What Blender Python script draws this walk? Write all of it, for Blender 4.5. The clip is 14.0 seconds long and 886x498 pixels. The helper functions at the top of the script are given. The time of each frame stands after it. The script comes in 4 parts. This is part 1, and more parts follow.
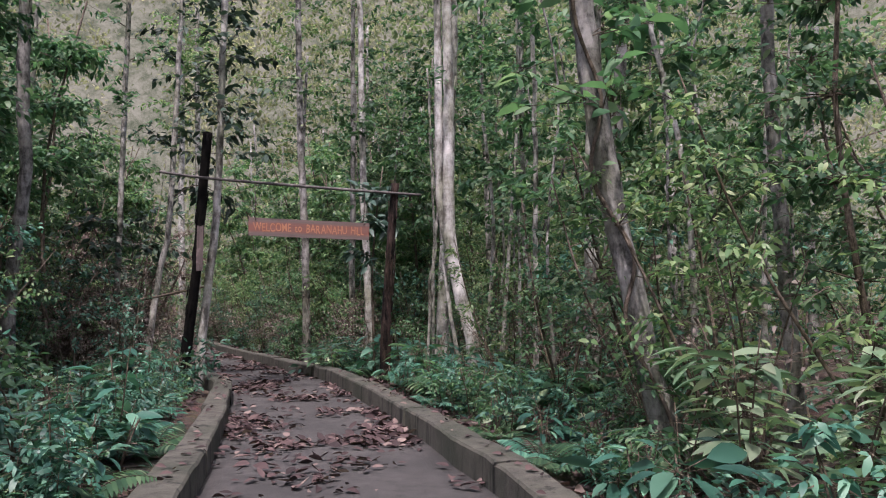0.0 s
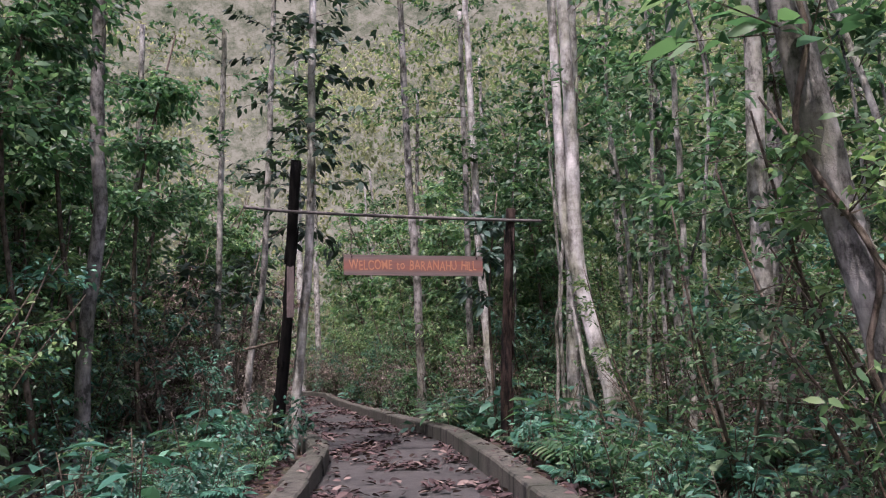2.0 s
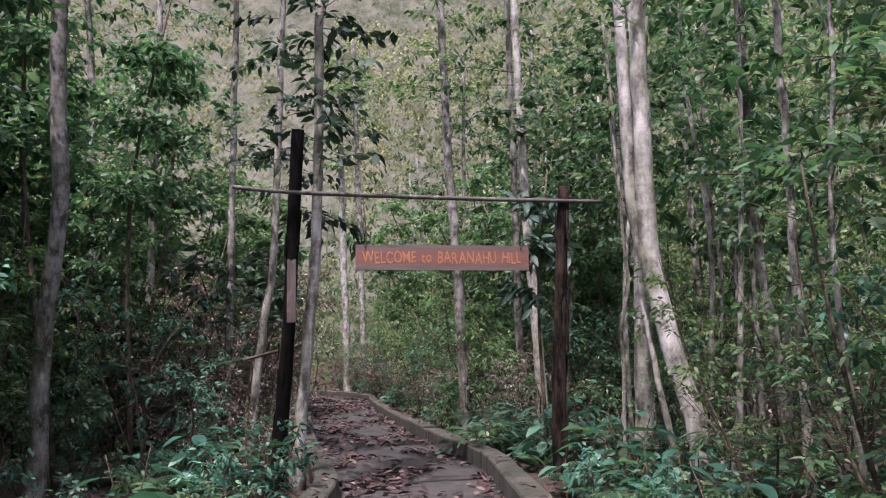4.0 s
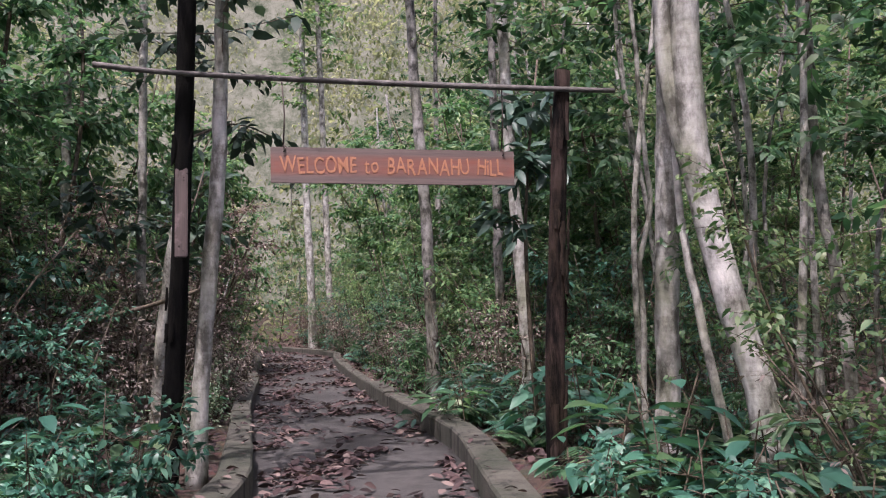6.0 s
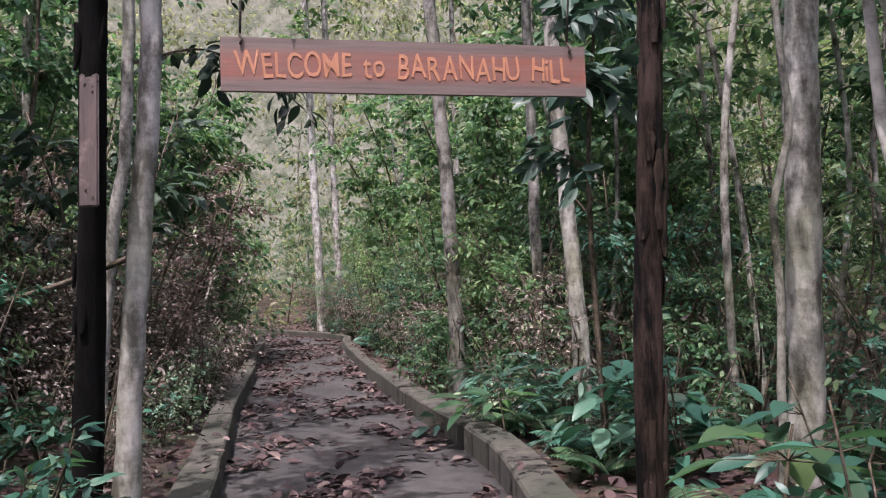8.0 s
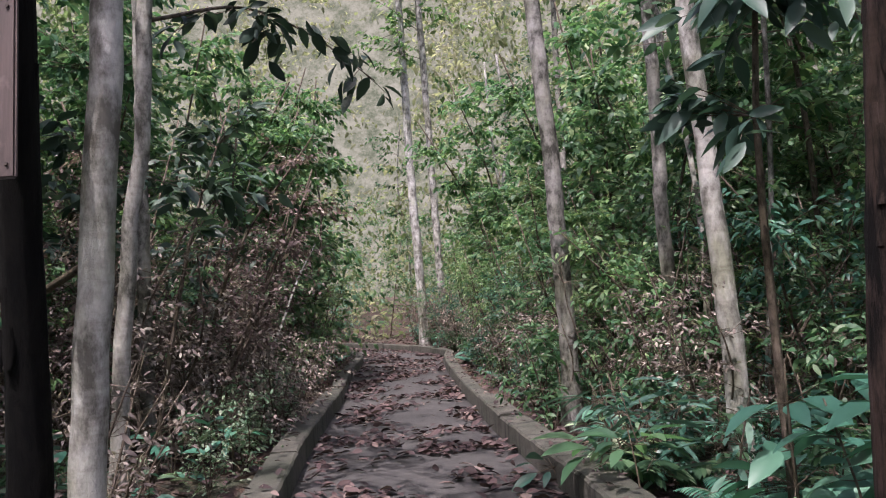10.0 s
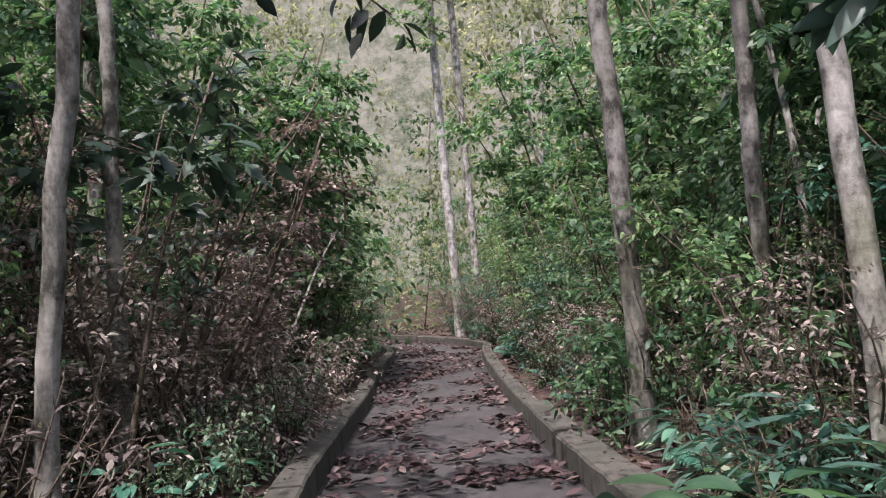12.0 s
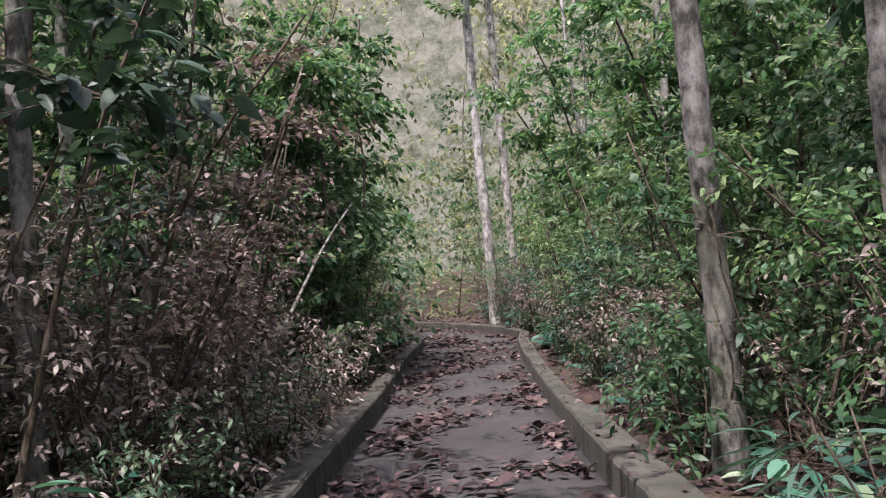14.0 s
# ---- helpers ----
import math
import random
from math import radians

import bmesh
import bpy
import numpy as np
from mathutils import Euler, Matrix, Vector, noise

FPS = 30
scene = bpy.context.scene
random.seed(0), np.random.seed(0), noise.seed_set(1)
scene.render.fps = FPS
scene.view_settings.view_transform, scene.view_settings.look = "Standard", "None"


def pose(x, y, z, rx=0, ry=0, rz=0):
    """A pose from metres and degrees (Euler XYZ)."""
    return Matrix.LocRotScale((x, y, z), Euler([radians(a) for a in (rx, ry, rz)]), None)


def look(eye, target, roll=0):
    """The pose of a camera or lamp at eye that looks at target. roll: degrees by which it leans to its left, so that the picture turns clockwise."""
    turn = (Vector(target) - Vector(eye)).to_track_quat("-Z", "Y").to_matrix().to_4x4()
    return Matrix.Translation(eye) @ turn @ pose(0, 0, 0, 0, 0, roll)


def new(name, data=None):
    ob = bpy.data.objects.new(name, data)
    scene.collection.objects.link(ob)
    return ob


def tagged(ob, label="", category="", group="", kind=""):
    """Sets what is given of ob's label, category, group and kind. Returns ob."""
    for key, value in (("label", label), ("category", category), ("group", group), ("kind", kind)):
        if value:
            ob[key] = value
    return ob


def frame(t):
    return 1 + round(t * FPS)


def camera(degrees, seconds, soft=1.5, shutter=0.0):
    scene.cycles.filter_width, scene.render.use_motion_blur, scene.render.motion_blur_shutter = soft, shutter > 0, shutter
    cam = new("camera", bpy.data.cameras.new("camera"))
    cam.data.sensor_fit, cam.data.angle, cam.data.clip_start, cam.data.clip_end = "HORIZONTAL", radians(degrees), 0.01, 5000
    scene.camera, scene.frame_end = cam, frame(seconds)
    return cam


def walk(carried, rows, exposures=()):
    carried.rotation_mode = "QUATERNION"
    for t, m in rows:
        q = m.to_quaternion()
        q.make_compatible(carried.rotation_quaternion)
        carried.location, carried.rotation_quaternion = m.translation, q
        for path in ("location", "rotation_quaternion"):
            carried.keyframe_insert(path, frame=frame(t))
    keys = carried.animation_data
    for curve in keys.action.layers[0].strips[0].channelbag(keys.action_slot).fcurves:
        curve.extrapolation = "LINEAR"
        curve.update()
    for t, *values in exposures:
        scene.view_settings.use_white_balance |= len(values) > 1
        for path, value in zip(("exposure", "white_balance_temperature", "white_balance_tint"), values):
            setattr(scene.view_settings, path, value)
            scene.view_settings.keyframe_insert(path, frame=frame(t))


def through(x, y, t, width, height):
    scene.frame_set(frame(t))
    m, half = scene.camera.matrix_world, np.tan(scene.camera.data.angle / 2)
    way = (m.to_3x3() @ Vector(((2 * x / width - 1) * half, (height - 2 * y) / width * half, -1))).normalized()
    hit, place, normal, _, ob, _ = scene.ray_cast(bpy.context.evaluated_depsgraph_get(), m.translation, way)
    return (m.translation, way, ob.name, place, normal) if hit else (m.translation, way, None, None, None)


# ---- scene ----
cam = camera(56.0, 14.0, soft=1.1)
PATH = [
    (0, (1.16, 1.495, 1.292), (0.95, 3.479, 1.44), -0.1),
    (0.5, (1.11, 1.918, 1.286), (0.829, 3.891, 1.456), -0.7),
    (1, (1.073, 2.372, 1.286), (0.717, 4.33, 1.482), -1.2),
    (1.5, (1.009, 2.929, 1.285), (0.58, 4.869, 1.514), -1.3),
    (2, (0.938, 3.519, 1.289), (0.436, 5.437, 1.554), -1.5),
    (2.2, (0.917, 3.732, 1.294), (0.388, 5.641, 1.571), -1.4),
    (4.3, (0.511, 6.14, 1.54), (-0.127, 8.02, 1.781), -1.4),
    (4.5, (0.437, 6.41, 1.534), (-0.196, 8.293, 1.764), -1.4),
    (5, (0.281, 7.113, 1.506), (-0.342, 9.003, 1.709), -1.6),
    (5.5, (0.147, 7.756, 1.486), (-0.468, 9.652, 1.658), -1.7),
    (6, (-0.057, 8.351, 1.451), (-0.649, 10.255, 1.595), -1.7),
    (6.5, (-0.27, 8.929, 1.427), (-0.845, 10.84, 1.548), -1.9),
    (7, (-0.498, 9.453, 1.417), (-1.067, 11.367, 1.521), -2.0),
    (7.5, (-0.69, 9.968, 1.416), (-1.278, 11.878, 1.51), -2.3),
    (8, (-0.868, 10.45, 1.411), (-1.493, 12.347, 1.509), -2.3),
    (8.5, (-1.012, 10.955, 1.419), (-1.703, 12.829, 1.531), -2.4),
    (9, (-1.141, 11.409, 1.39), (-1.91, 13.25, 1.525), -2.5),
    (9.2, (-1.19, 11.572, 1.39), (-1.988, 13.4, 1.529), -2.5),
    (11.3, (-1.836, 12.906, 1.44), (-2.746, 14.683, 1.561), -4.2),
    (11.5, (-1.917, 13.075, 1.448), (-2.835, 14.848, 1.565), -4.1),
    (12, (-2.111, 13.489, 1.444), (-3.049, 15.253, 1.556), -4.2),
    (12.5, (-2.311, 13.891, 1.439), (-3.267, 15.644, 1.546), -4.3),
    (13, (-2.495, 14.294, 1.426), (-3.473, 16.036, 1.527), -4.4),
    (13.5, (-2.664, 14.695, 1.406), (-3.664, 16.425, 1.5), -4.3),
    (14, (-2.823, 15.072, 1.383), (-3.843, 16.791, 1.469), -4.2),
]
walk(cam, [(t, look(eye, target, roll)) for t, eye, target, roll in PATH], [(0.0, 0.56, 6000, 25), (2.2, 0.66, 6000, 29), (4.5, 0.7, 6000, 28), (9.2, 0.97, 6000, 25), (11.5, 0.92, 6000, 24), (14.0, 0.92, 6000, 25)])

# ---- light ----
SUN_ELEV, SUN_AZ = 66.0, 180.0          # degrees; azimuth clockwise from +y, where the sun stands
world = bpy.data.worlds.new("world")
scene.world = world
world.use_nodes = True
wn = world.node_tree
sky = wn.nodes.new("ShaderNodeTexSky")
sky.sky_type, sky.sun_disc = "NISHITA", False
sky.sun_elevation, sky.sun_rotation = radians(SUN_ELEV), radians(SUN_AZ)
sky.air_density, sky.dust_density, sky.ozone_density = 1.0, 6.0, 0.5
wn.nodes["Background"].inputs["Strength"].default_value = 0.15
wn.links.new(sky.outputs[0], wn.nodes["Background"].inputs["Color"])
sun_data = bpy.data.lights.new("sun", "SUN")
sun_data.energy, sun_data.angle, sun_data.color = 3.2, radians(0.6), (1.0, 0.93, 0.84)
sun = new("sun", sun_data)
az, el = radians(SUN_AZ), radians(SUN_ELEV)
sun_from = Vector((math.sin(az) * math.cos(el), math.cos(az) * math.cos(el), math.sin(el)))
sun.matrix_world = look(tuple(sun_from * 60), (0, 0, 0))


# ---- materials ----
def material(name):
    m = bpy.data.materials.new(name)
    m.use_nodes = True
    return m, m.node_tree.nodes, m.node_tree.links, m.node_tree.nodes["Principled BSDF"]


def ramp(nodes, stops):
    r = nodes.new("ShaderNodeValToRGB")
    while len(r.color_ramp.elements) < len(stops):
        r.color_ramp.elements.new(0.5)
    for e, (p, c) in zip(r.color_ramp.elements, stops):
        e.position, e.color = p, (*c, 1)
    return r


def coords(nodes, links, scale=(1, 1, 1), space="Object"):
    tc, mp = nodes.new("ShaderNodeTexCoord"), nodes.new("ShaderNodeMapping")
    mp.inputs["Scale"].default_value = scale
    links.new(tc.outputs[space], mp.inputs["Vector"])
    return mp.outputs[0]


def noise_node(nodes, links, vec, scale, detail=5.0, rough=0.6):
    n = nodes.new("ShaderNodeTexNoise")
    n.inputs["Scale"].default_value, n.inputs["Detail"].default_value, n.inputs["Roughness"].default_value = scale, detail, rough
    links.new(vec, n.inputs["Vector"])
    return n.outputs[0]


def mixed(nodes, links, a, b, fac, kind="MIX"):
    m = nodes.new("ShaderNodeMix")
    m.data_type, m.blend_type = "RGBA", kind
    for src, slot in ((fac, 0), (a, 6), (b, 7)):
        if isinstance(src, (int, float)):
            m.inputs[slot].default_value = src
        elif isinstance(src, tuple):
            m.inputs[slot].default_value = (*src, 1)
        else:
            links.new(src, m.inputs[slot])
    return m.outputs[2]


def bump(nodes, links, bsdf, height, strength, distance):
    b = nodes.new("ShaderNodeBump")
    b.inputs["Strength"].default_value, b.inputs["Distance"].default_value = strength, distance
    links.new(height, b.inputs["Height"])
    links.new(b.outputs[0], bsdf.inputs["Normal"])


def leaf_material(name, stops, through=0.4, rough=0.45, clump=0.0):
    """Leaves: a colour of its own for each leaf, a shift for each plant, light shining through the blade."""
    m, n, l, p = material(name)
    g, oi = n.new("ShaderNodeNewGeometry"), n.new("ShaderNodeObjectInfo")
    r = ramp(n, stops)
    pick = g.outputs["Random Per Island"]
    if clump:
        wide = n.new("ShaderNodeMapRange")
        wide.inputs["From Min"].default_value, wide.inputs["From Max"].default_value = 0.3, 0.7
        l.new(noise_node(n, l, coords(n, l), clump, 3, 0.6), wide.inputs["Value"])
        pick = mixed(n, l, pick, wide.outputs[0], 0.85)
    l.new(pick, r.inputs[0])
    v = n.new("ShaderNodeMapRange")
    v.inputs["To Min"].default_value, v.inputs["To Max"].default_value = 0.65, 1.35
    l.new(oi.outputs["Random"], v.inputs["Value"])
    hsv = n.new("ShaderNodeHueSaturation")
    l.new(r.outputs[0], hsv.inputs["Color"])
    l.new(v.outputs[0], hsv.inputs["Value"])
    mott = noise_node(n, l, coords(n, l), 30, 3)
    col = mixed(n, l, hsv.outputs[0], (0.5, 0.5, 0.5), mott, "OVERLAY")
    l.new(col, p.inputs["Base Color"])
    p.inputs["Roughness"].default_value = rough
    p.inputs["Specular IOR Level"].default_value = 0.4
    t, mx = n.new("ShaderNodeBsdfTranslucent"), n.new("ShaderNodeMixShader")
    l.new(mixed(n, l, col, (0.85, 1.05, 0.5), 0.6, "MULTIPLY"), t.inputs["Color"])
    mx.inputs[0].default_value = through
    l.new(p.outputs[0], mx.inputs[1])
    l.new(t.outputs[0], mx.inputs[2])
    l.new(mx.outputs[0], n["Material Output"].inputs["Surface"])
    return m


def bark_material(name, dark, pale, stretch=(1, 1, 0.55), spots=0.45, strength=0.7, scale=9):
    """Bark: blotches of lichen and shade, fine rings, streaks of dirt, a rough skin."""
    m, n, l, p = material(name)
    v = coords(n, l, stretch)
    big, fine = noise_node(n, l, v, scale, 6, 0.7), noise_node(n, l, v, scale * 5, 6, 0.75)
    r = ramp(n, [(spots - 0.1, dark), (spots + 0.03, tuple(0.75 * c for c in pale)), (spots + 0.12, pale), (0.8, tuple(min(1, c * 1.3) for c in pale))])
    l.new(big, r.inputs[0])
    rings = noise_node(n, l, coords(n, l, (3, 3, 13)), 1, 5, 0.7)
    rr = ramp(n, [(0.36, (0.45, 0.42, 0.38)), (0.5, (1, 1, 1))])
    l.new(rings, rr.inputs[0])
    dirt = noise_node(n, l, coords(n, l, (1, 1, 0.4)), 2.2, 5, 0.65)
    dr = ramp(n, [(0.4, (0.5, 0.52, 0.42)), (0.6, (1, 1, 1))])
    l.new(dirt, dr.inputs[0])
    c = mixed(n, l, mixed(n, l, r.outputs[0], rr.outputs[0], 0.4, "MULTIPLY"), dr.outputs[0], 1.0, "MULTIPLY")
    l.new(c, p.inputs["Base Color"])
    p.inputs["Roughness"].default_value = 0.92
    p.inputs["Specular IOR Level"].default_value = 0.15
    bump(n, l, p, mixed(n, l, fine, rings, 0.2), strength, 0.025)
    return m


def wood_material(name, a, b, grain=(3, 3, 60), rough=0.7, strength=0.4):
    m, n, l, p = material(name)
    v = coords(n, l, grain)
    f = noise_node(n, l, v, 1.0, 8, 0.7)
    r = ramp(n, [(0.3, a), (0.7, b)])
    l.new(f, r.inputs[0])
    worn = noise_node(n, l, coords(n, l), 7, 4)
    w = ramp(n, [(0.55, (0, 0, 0)), (0.75, (1, 1, 1))])
    l.new(worn, w.inputs[0])
    l.new(mixed(n, l, r.outputs[0], tuple(min(1, 1.8 * c + 0.03) for c in b), w.outputs[0]), p.inputs["Base Color"])
    p.inputs["Roughness"].default_value = rough
    bump(n, l, p, f, strength, 0.01)
    return m


def concrete_material(name, base, moss, drips=0.0):
    m, n, l, p = material(name)
    v = coords(n, l)
    big, mid, fine = noise_node(n, l, v, 0.9, 5), noise_node(n, l, v, 6, 6, 0.7), noise_node(n, l, v, 60, 4, 0.7)
    r = ramp(n, [(0.28, tuple(c * 0.4 for c in base)), (0.5, base), (0.78, tuple(c * 1.5 for c in base))])
    l.new(mid, r.inputs[0])
    k = ramp(n, [(0.45, (0, 0, 0)), (0.65, (1, 1, 1))])
    l.new(big, k.inputs[0])
    c = mixed(n, l, r.outputs[0], moss, k.outputs[0])
    if drips:
        streak = noise_node(n, l, coords(n, l, (6, 6, 0.6)), 1, 7, 0.7)
        s = ramp(n, [(0.36, (0, 0, 0)), (0.46, (0.5, 0.5, 0.5)), (0.66, (0.5, 0.5, 0.5)), (0.74, (1, 1, 1))])
        l.new(streak, s.inputs[0])
        c = mixed(n, l, c, s.outputs[0], drips, "OVERLAY")
    l.new(c, p.inputs["Base Color"])
    p.inputs["Roughness"].default_value = 0.88
    bump(n, l, p, mixed(n, l, mid, fine, 0.5), 0.7, 0.02)
    return m


GREEN = leaf_material("leaf_green", [(0, (0.034, 0.085, 0.045)), (0.45, (0.07, 0.155, 0.078)), (0.8, (0.12, 0.22, 0.105)), (1, (0.24, 0.32, 0.19))], 0.5)
YOUNG = leaf_material("leaf_young", [(0, (0.06, 0.13, 0.055)), (0.5, (0.13, 0.23, 0.095)), (1, (0.3, 0.36, 0.18))], 0.5)
LUSH = leaf_material("leaf_lush", [(0, (0.045, 0.11, 0.052)), (0.5, (0.1, 0.195, 0.088)), (0.85, (0.185, 0.29, 0.13)), (1, (0.33, 0.39, 0.21))], 0.5, 0.4)
# lighter yellow-green puts sunlight into the leaf colour of the woods behind
SUN_TINT = leaf_material("leaf_sun_tint", [(0, (0.05, 0.09, 0.042)), (0.35, (0.11, 0.165, 0.075)), (0.7, (0.22, 0.26, 0.14)), (1, (0.42, 0.42, 0.28))], 0.65, 0.6, 0.45)
# paled to cream to imitate haze; the air itself is clear
HAZE_TINT = leaf_material("leaf_haze_tint", [(0, (0.08, 0.1, 0.06)), (0.4, (0.2, 0.21, 0.135)), (0.75, (0.34, 0.32, 0.22)), (1, (0.55, 0.51, 0.39))], 0.65, 0.7, 0.35)
PALE = leaf_material("leaf_pale", [(0, (0.1, 0.19, 0.11)), (0.5, (0.2, 0.3, 0.18)), (1, (0.42, 0.48, 0.33))], 0.35)
TEAL = leaf_material("leaf_broad", [(0, (0.03, 0.095, 0.07)), (0.6, (0.06, 0.17, 0.115)), (1, (0.15, 0.3, 0.2))], 0.3, 0.4)
DARK = leaf_material("leaf_dark", [(0, (0.018, 0.036, 0.024)), (0.7, (0.038, 0.07, 0.045)), (1, (0.08, 0.12, 0.078))], 0.25, 0.5)
VINE_LEAF = leaf_material("leaf_vine", [(0, (0.04, 0.09, 0.068)), (0.7, (0.085, 0.16, 0.12)), (1, (0.17, 0.26, 0.195))], 0.3, 0.45)
DRY = leaf_material("leaf_dry", [(0, (0.1, 0.078, 0.073)), (0.5, (0.21, 0.17, 0.152)), (0.85, (0.33, 0.28, 0.24)), (1, (0.46, 0.42, 0.35))], 0.25, 0.75)
WITHERED = leaf_material("leaf_withered", [(0, (0.07, 0.046, 0.045)), (0.5, (0.17, 0.12, 0.11)), (0.8, (0.28, 0.22, 0.2)), (1, (0.48, 0.42, 0.37))], 0.35, 0.75)
LITTER = leaf_material("leaf_litter", [(0, (0.024, 0.015, 0.015)), (0.5, (0.07, 0.042, 0.041)), (0.85, (0.13, 0.083, 0.078)), (1, (0.29, 0.22, 0.19))], 0.1, 0.75)
BARK = bark_material("bark_pale", (0.11, 0.105, 0.092), (0.5, 0.48, 0.44), spots=0.49, scale=8)
BARK_GREY = bark_material("bark_grey", (0.075, 0.072, 0.066), (0.36, 0.345, 0.325), spots=0.49, scale=8)
BARK_WHITE = bark_material("bark_white", (0.16, 0.15, 0.135), (0.6, 0.58, 0.55), spots=0.49, scale=6)
TWIG = bark_material("twig", (0.05, 0.04, 0.03), (0.2, 0.16, 0.13), scale=20)
CHARRED = bark_material("bark_charred", (0.002, 0.002, 0.002), (0.009, 0.008, 0.007), (1, 1, 0.2), 0.5, 0.8, 14)
POST_WOOD = bark_material("bark_brown", (0.005, 0.004, 0.004), (0.09, 0.06, 0.054), (1, 1, 0.16), 0.53, 1.0, 11)
BARK_STRIP = bark_material("bark_strip", (0.016, 0.012, 0.011), (0.11, 0.075, 0.068), (1, 1, 0.2), 0.5, 1.0, 16)
PLANK = wood_material("weathered_plank", (0.04, 0.028, 0.026), (0.105, 0.075, 0.068), (30, 30, 2))
BEAM_WOOD = wood_material("beam_wood", (0.035, 0.03, 0.027), (0.11, 0.098, 0.088), (3, 30, 30))
PAINT = wood_material("orange_paint", (0.34, 0.13, 0.066), (0.5, 0.24, 0.13), (60, 3, 3), 0.6)
IRON = wood_material("rusty_iron", (0.02, 0.015, 0.012), (0.06, 0.04, 0.03))
CONCRETE = concrete_material("path_concrete", (0.056, 0.052, 0.049), (0.038, 0.036, 0.034))
KERB_MAT = concrete_material("kerb_concrete", (0.08, 0.075, 0.06), (0.038, 0.043, 0.028), 0.9)


def board_material():
    m, n, l, p = material("sign_board")
    v = coords(n, l, (2, 40, 40))
    f = noise_node(n, l, v, 1, 7, 0.7)
    r = ramp(n, [(0.25, (0.09, 0.064, 0.057)), (0.75, (0.18, 0.132, 0.117))])
    l.new(f, r.inputs[0])
    sep, raw = n.new("ShaderNodeSeparateXYZ"), coords(n, l)
    l.new(raw, sep.inputs[0])
    a = n.new("ShaderNodeMath")
    a.operation = "ABSOLUTE"
    l.new(sep.outputs["Z"], a.inputs[0])
    band = ramp(n, [(0.055, (1, 1, 1)), (0.1, (0, 0, 0))])
    l.new(a.outputs[0], band.inputs[0])
    blot = noise_node(n, l, coords(n, l, (5, 5, 12)), 1, 5)
    k = mixed(n, l, band.outputs[0], blot, 1.0, "MULTIPLY")
    l.new(mixed(n, l, r.outputs[0], (0.27, 0.075, 0.042), k), p.inputs["Base Color"])
    p.inputs["Roughness"].default_value = 0.6
    bump(n, l, p, f, 0.35, 0.008)
    return m


BOARD = board_material()


def ground_material():
    m, n, l, p = material("forest_floor")
    v = coords(n, l)
    big, mid = noise_node(n, l, v, 0.7, 5), noise_node(n, l, v, 14, 6, 0.75)
    vor = n.new("ShaderNodeTexVoronoi")
    vor.inputs["Scale"].default_value = 13
    l.new(v, vor.inputs["Vector"])
    r = ramp(n, [(0.25, (0.02, 0.014, 0.01)), (0.5, (0.06, 0.038, 0.028)), (0.75, (0.13, 0.085, 0.062))])
    l.new(mid, r.inputs[0])
    c = mixed(n, l, r.outputs[0], vor.outputs["Color"], 0.25, "OVERLAY")
    k = ramp(n, [(0.5, (0, 0, 0)), (0.7, (1, 1, 1))])
    l.new(big, k.inputs[0])
    l.new(mixed(n, l, c, (0.035, 0.05, 0.022), k.outputs[0]), p.inputs["Base Color"])
    p.inputs["Roughness"].default_value = 0.95
    bump(n, l, p, mid, 0.9, 0.05)
    return m


GROUND = ground_material()


# ---- geometry helpers ----
def mesh_of(name, verts, faces, mat, smooth=False):
    me = bpy.data.meshes.new(name)
    me.from_pydata([tuple(v) for v in verts], [], [tuple(f) for f in faces])
    me.materials.append(mat)
    if smooth:
        me.shade_smooth()
    me.update()
    return me


def part(name, me, parent, label=""):
    ob = new(name, me)
    ob.parent = parent
    return tagged(ob, label) if label else ob


def thing(name, label, category, at=(0, 0, 0), group="", kind=""):
    ob = new(name)
    ob.empty_display_size = 0.1
    ob.location = at
    return tagged(ob, label, category, group, kind)


def smooth_line(pts, step):
    """Points about step apart on a smooth curve through pts."""
    p = [np.array(q, float) for q in pts]
    p = [2 * p[0] - p[1]] + p + [2 * p[-1] - p[-2]]
    out = []
    for a, b, c, d in zip(p, p[1:], p[2:], p[3:]):
        n = max(1, int(np.linalg.norm(c - b) / step))
        for i in range(n):
            t = i / n
            out.append(0.5 * (2 * b + (c - a) * t + (2 * a - 5 * b + 4 * c - d) * t * t + (3 * b - a - 3 * c + d) * t ** 3))
    out.append(p[-2])
    return np.array(out)


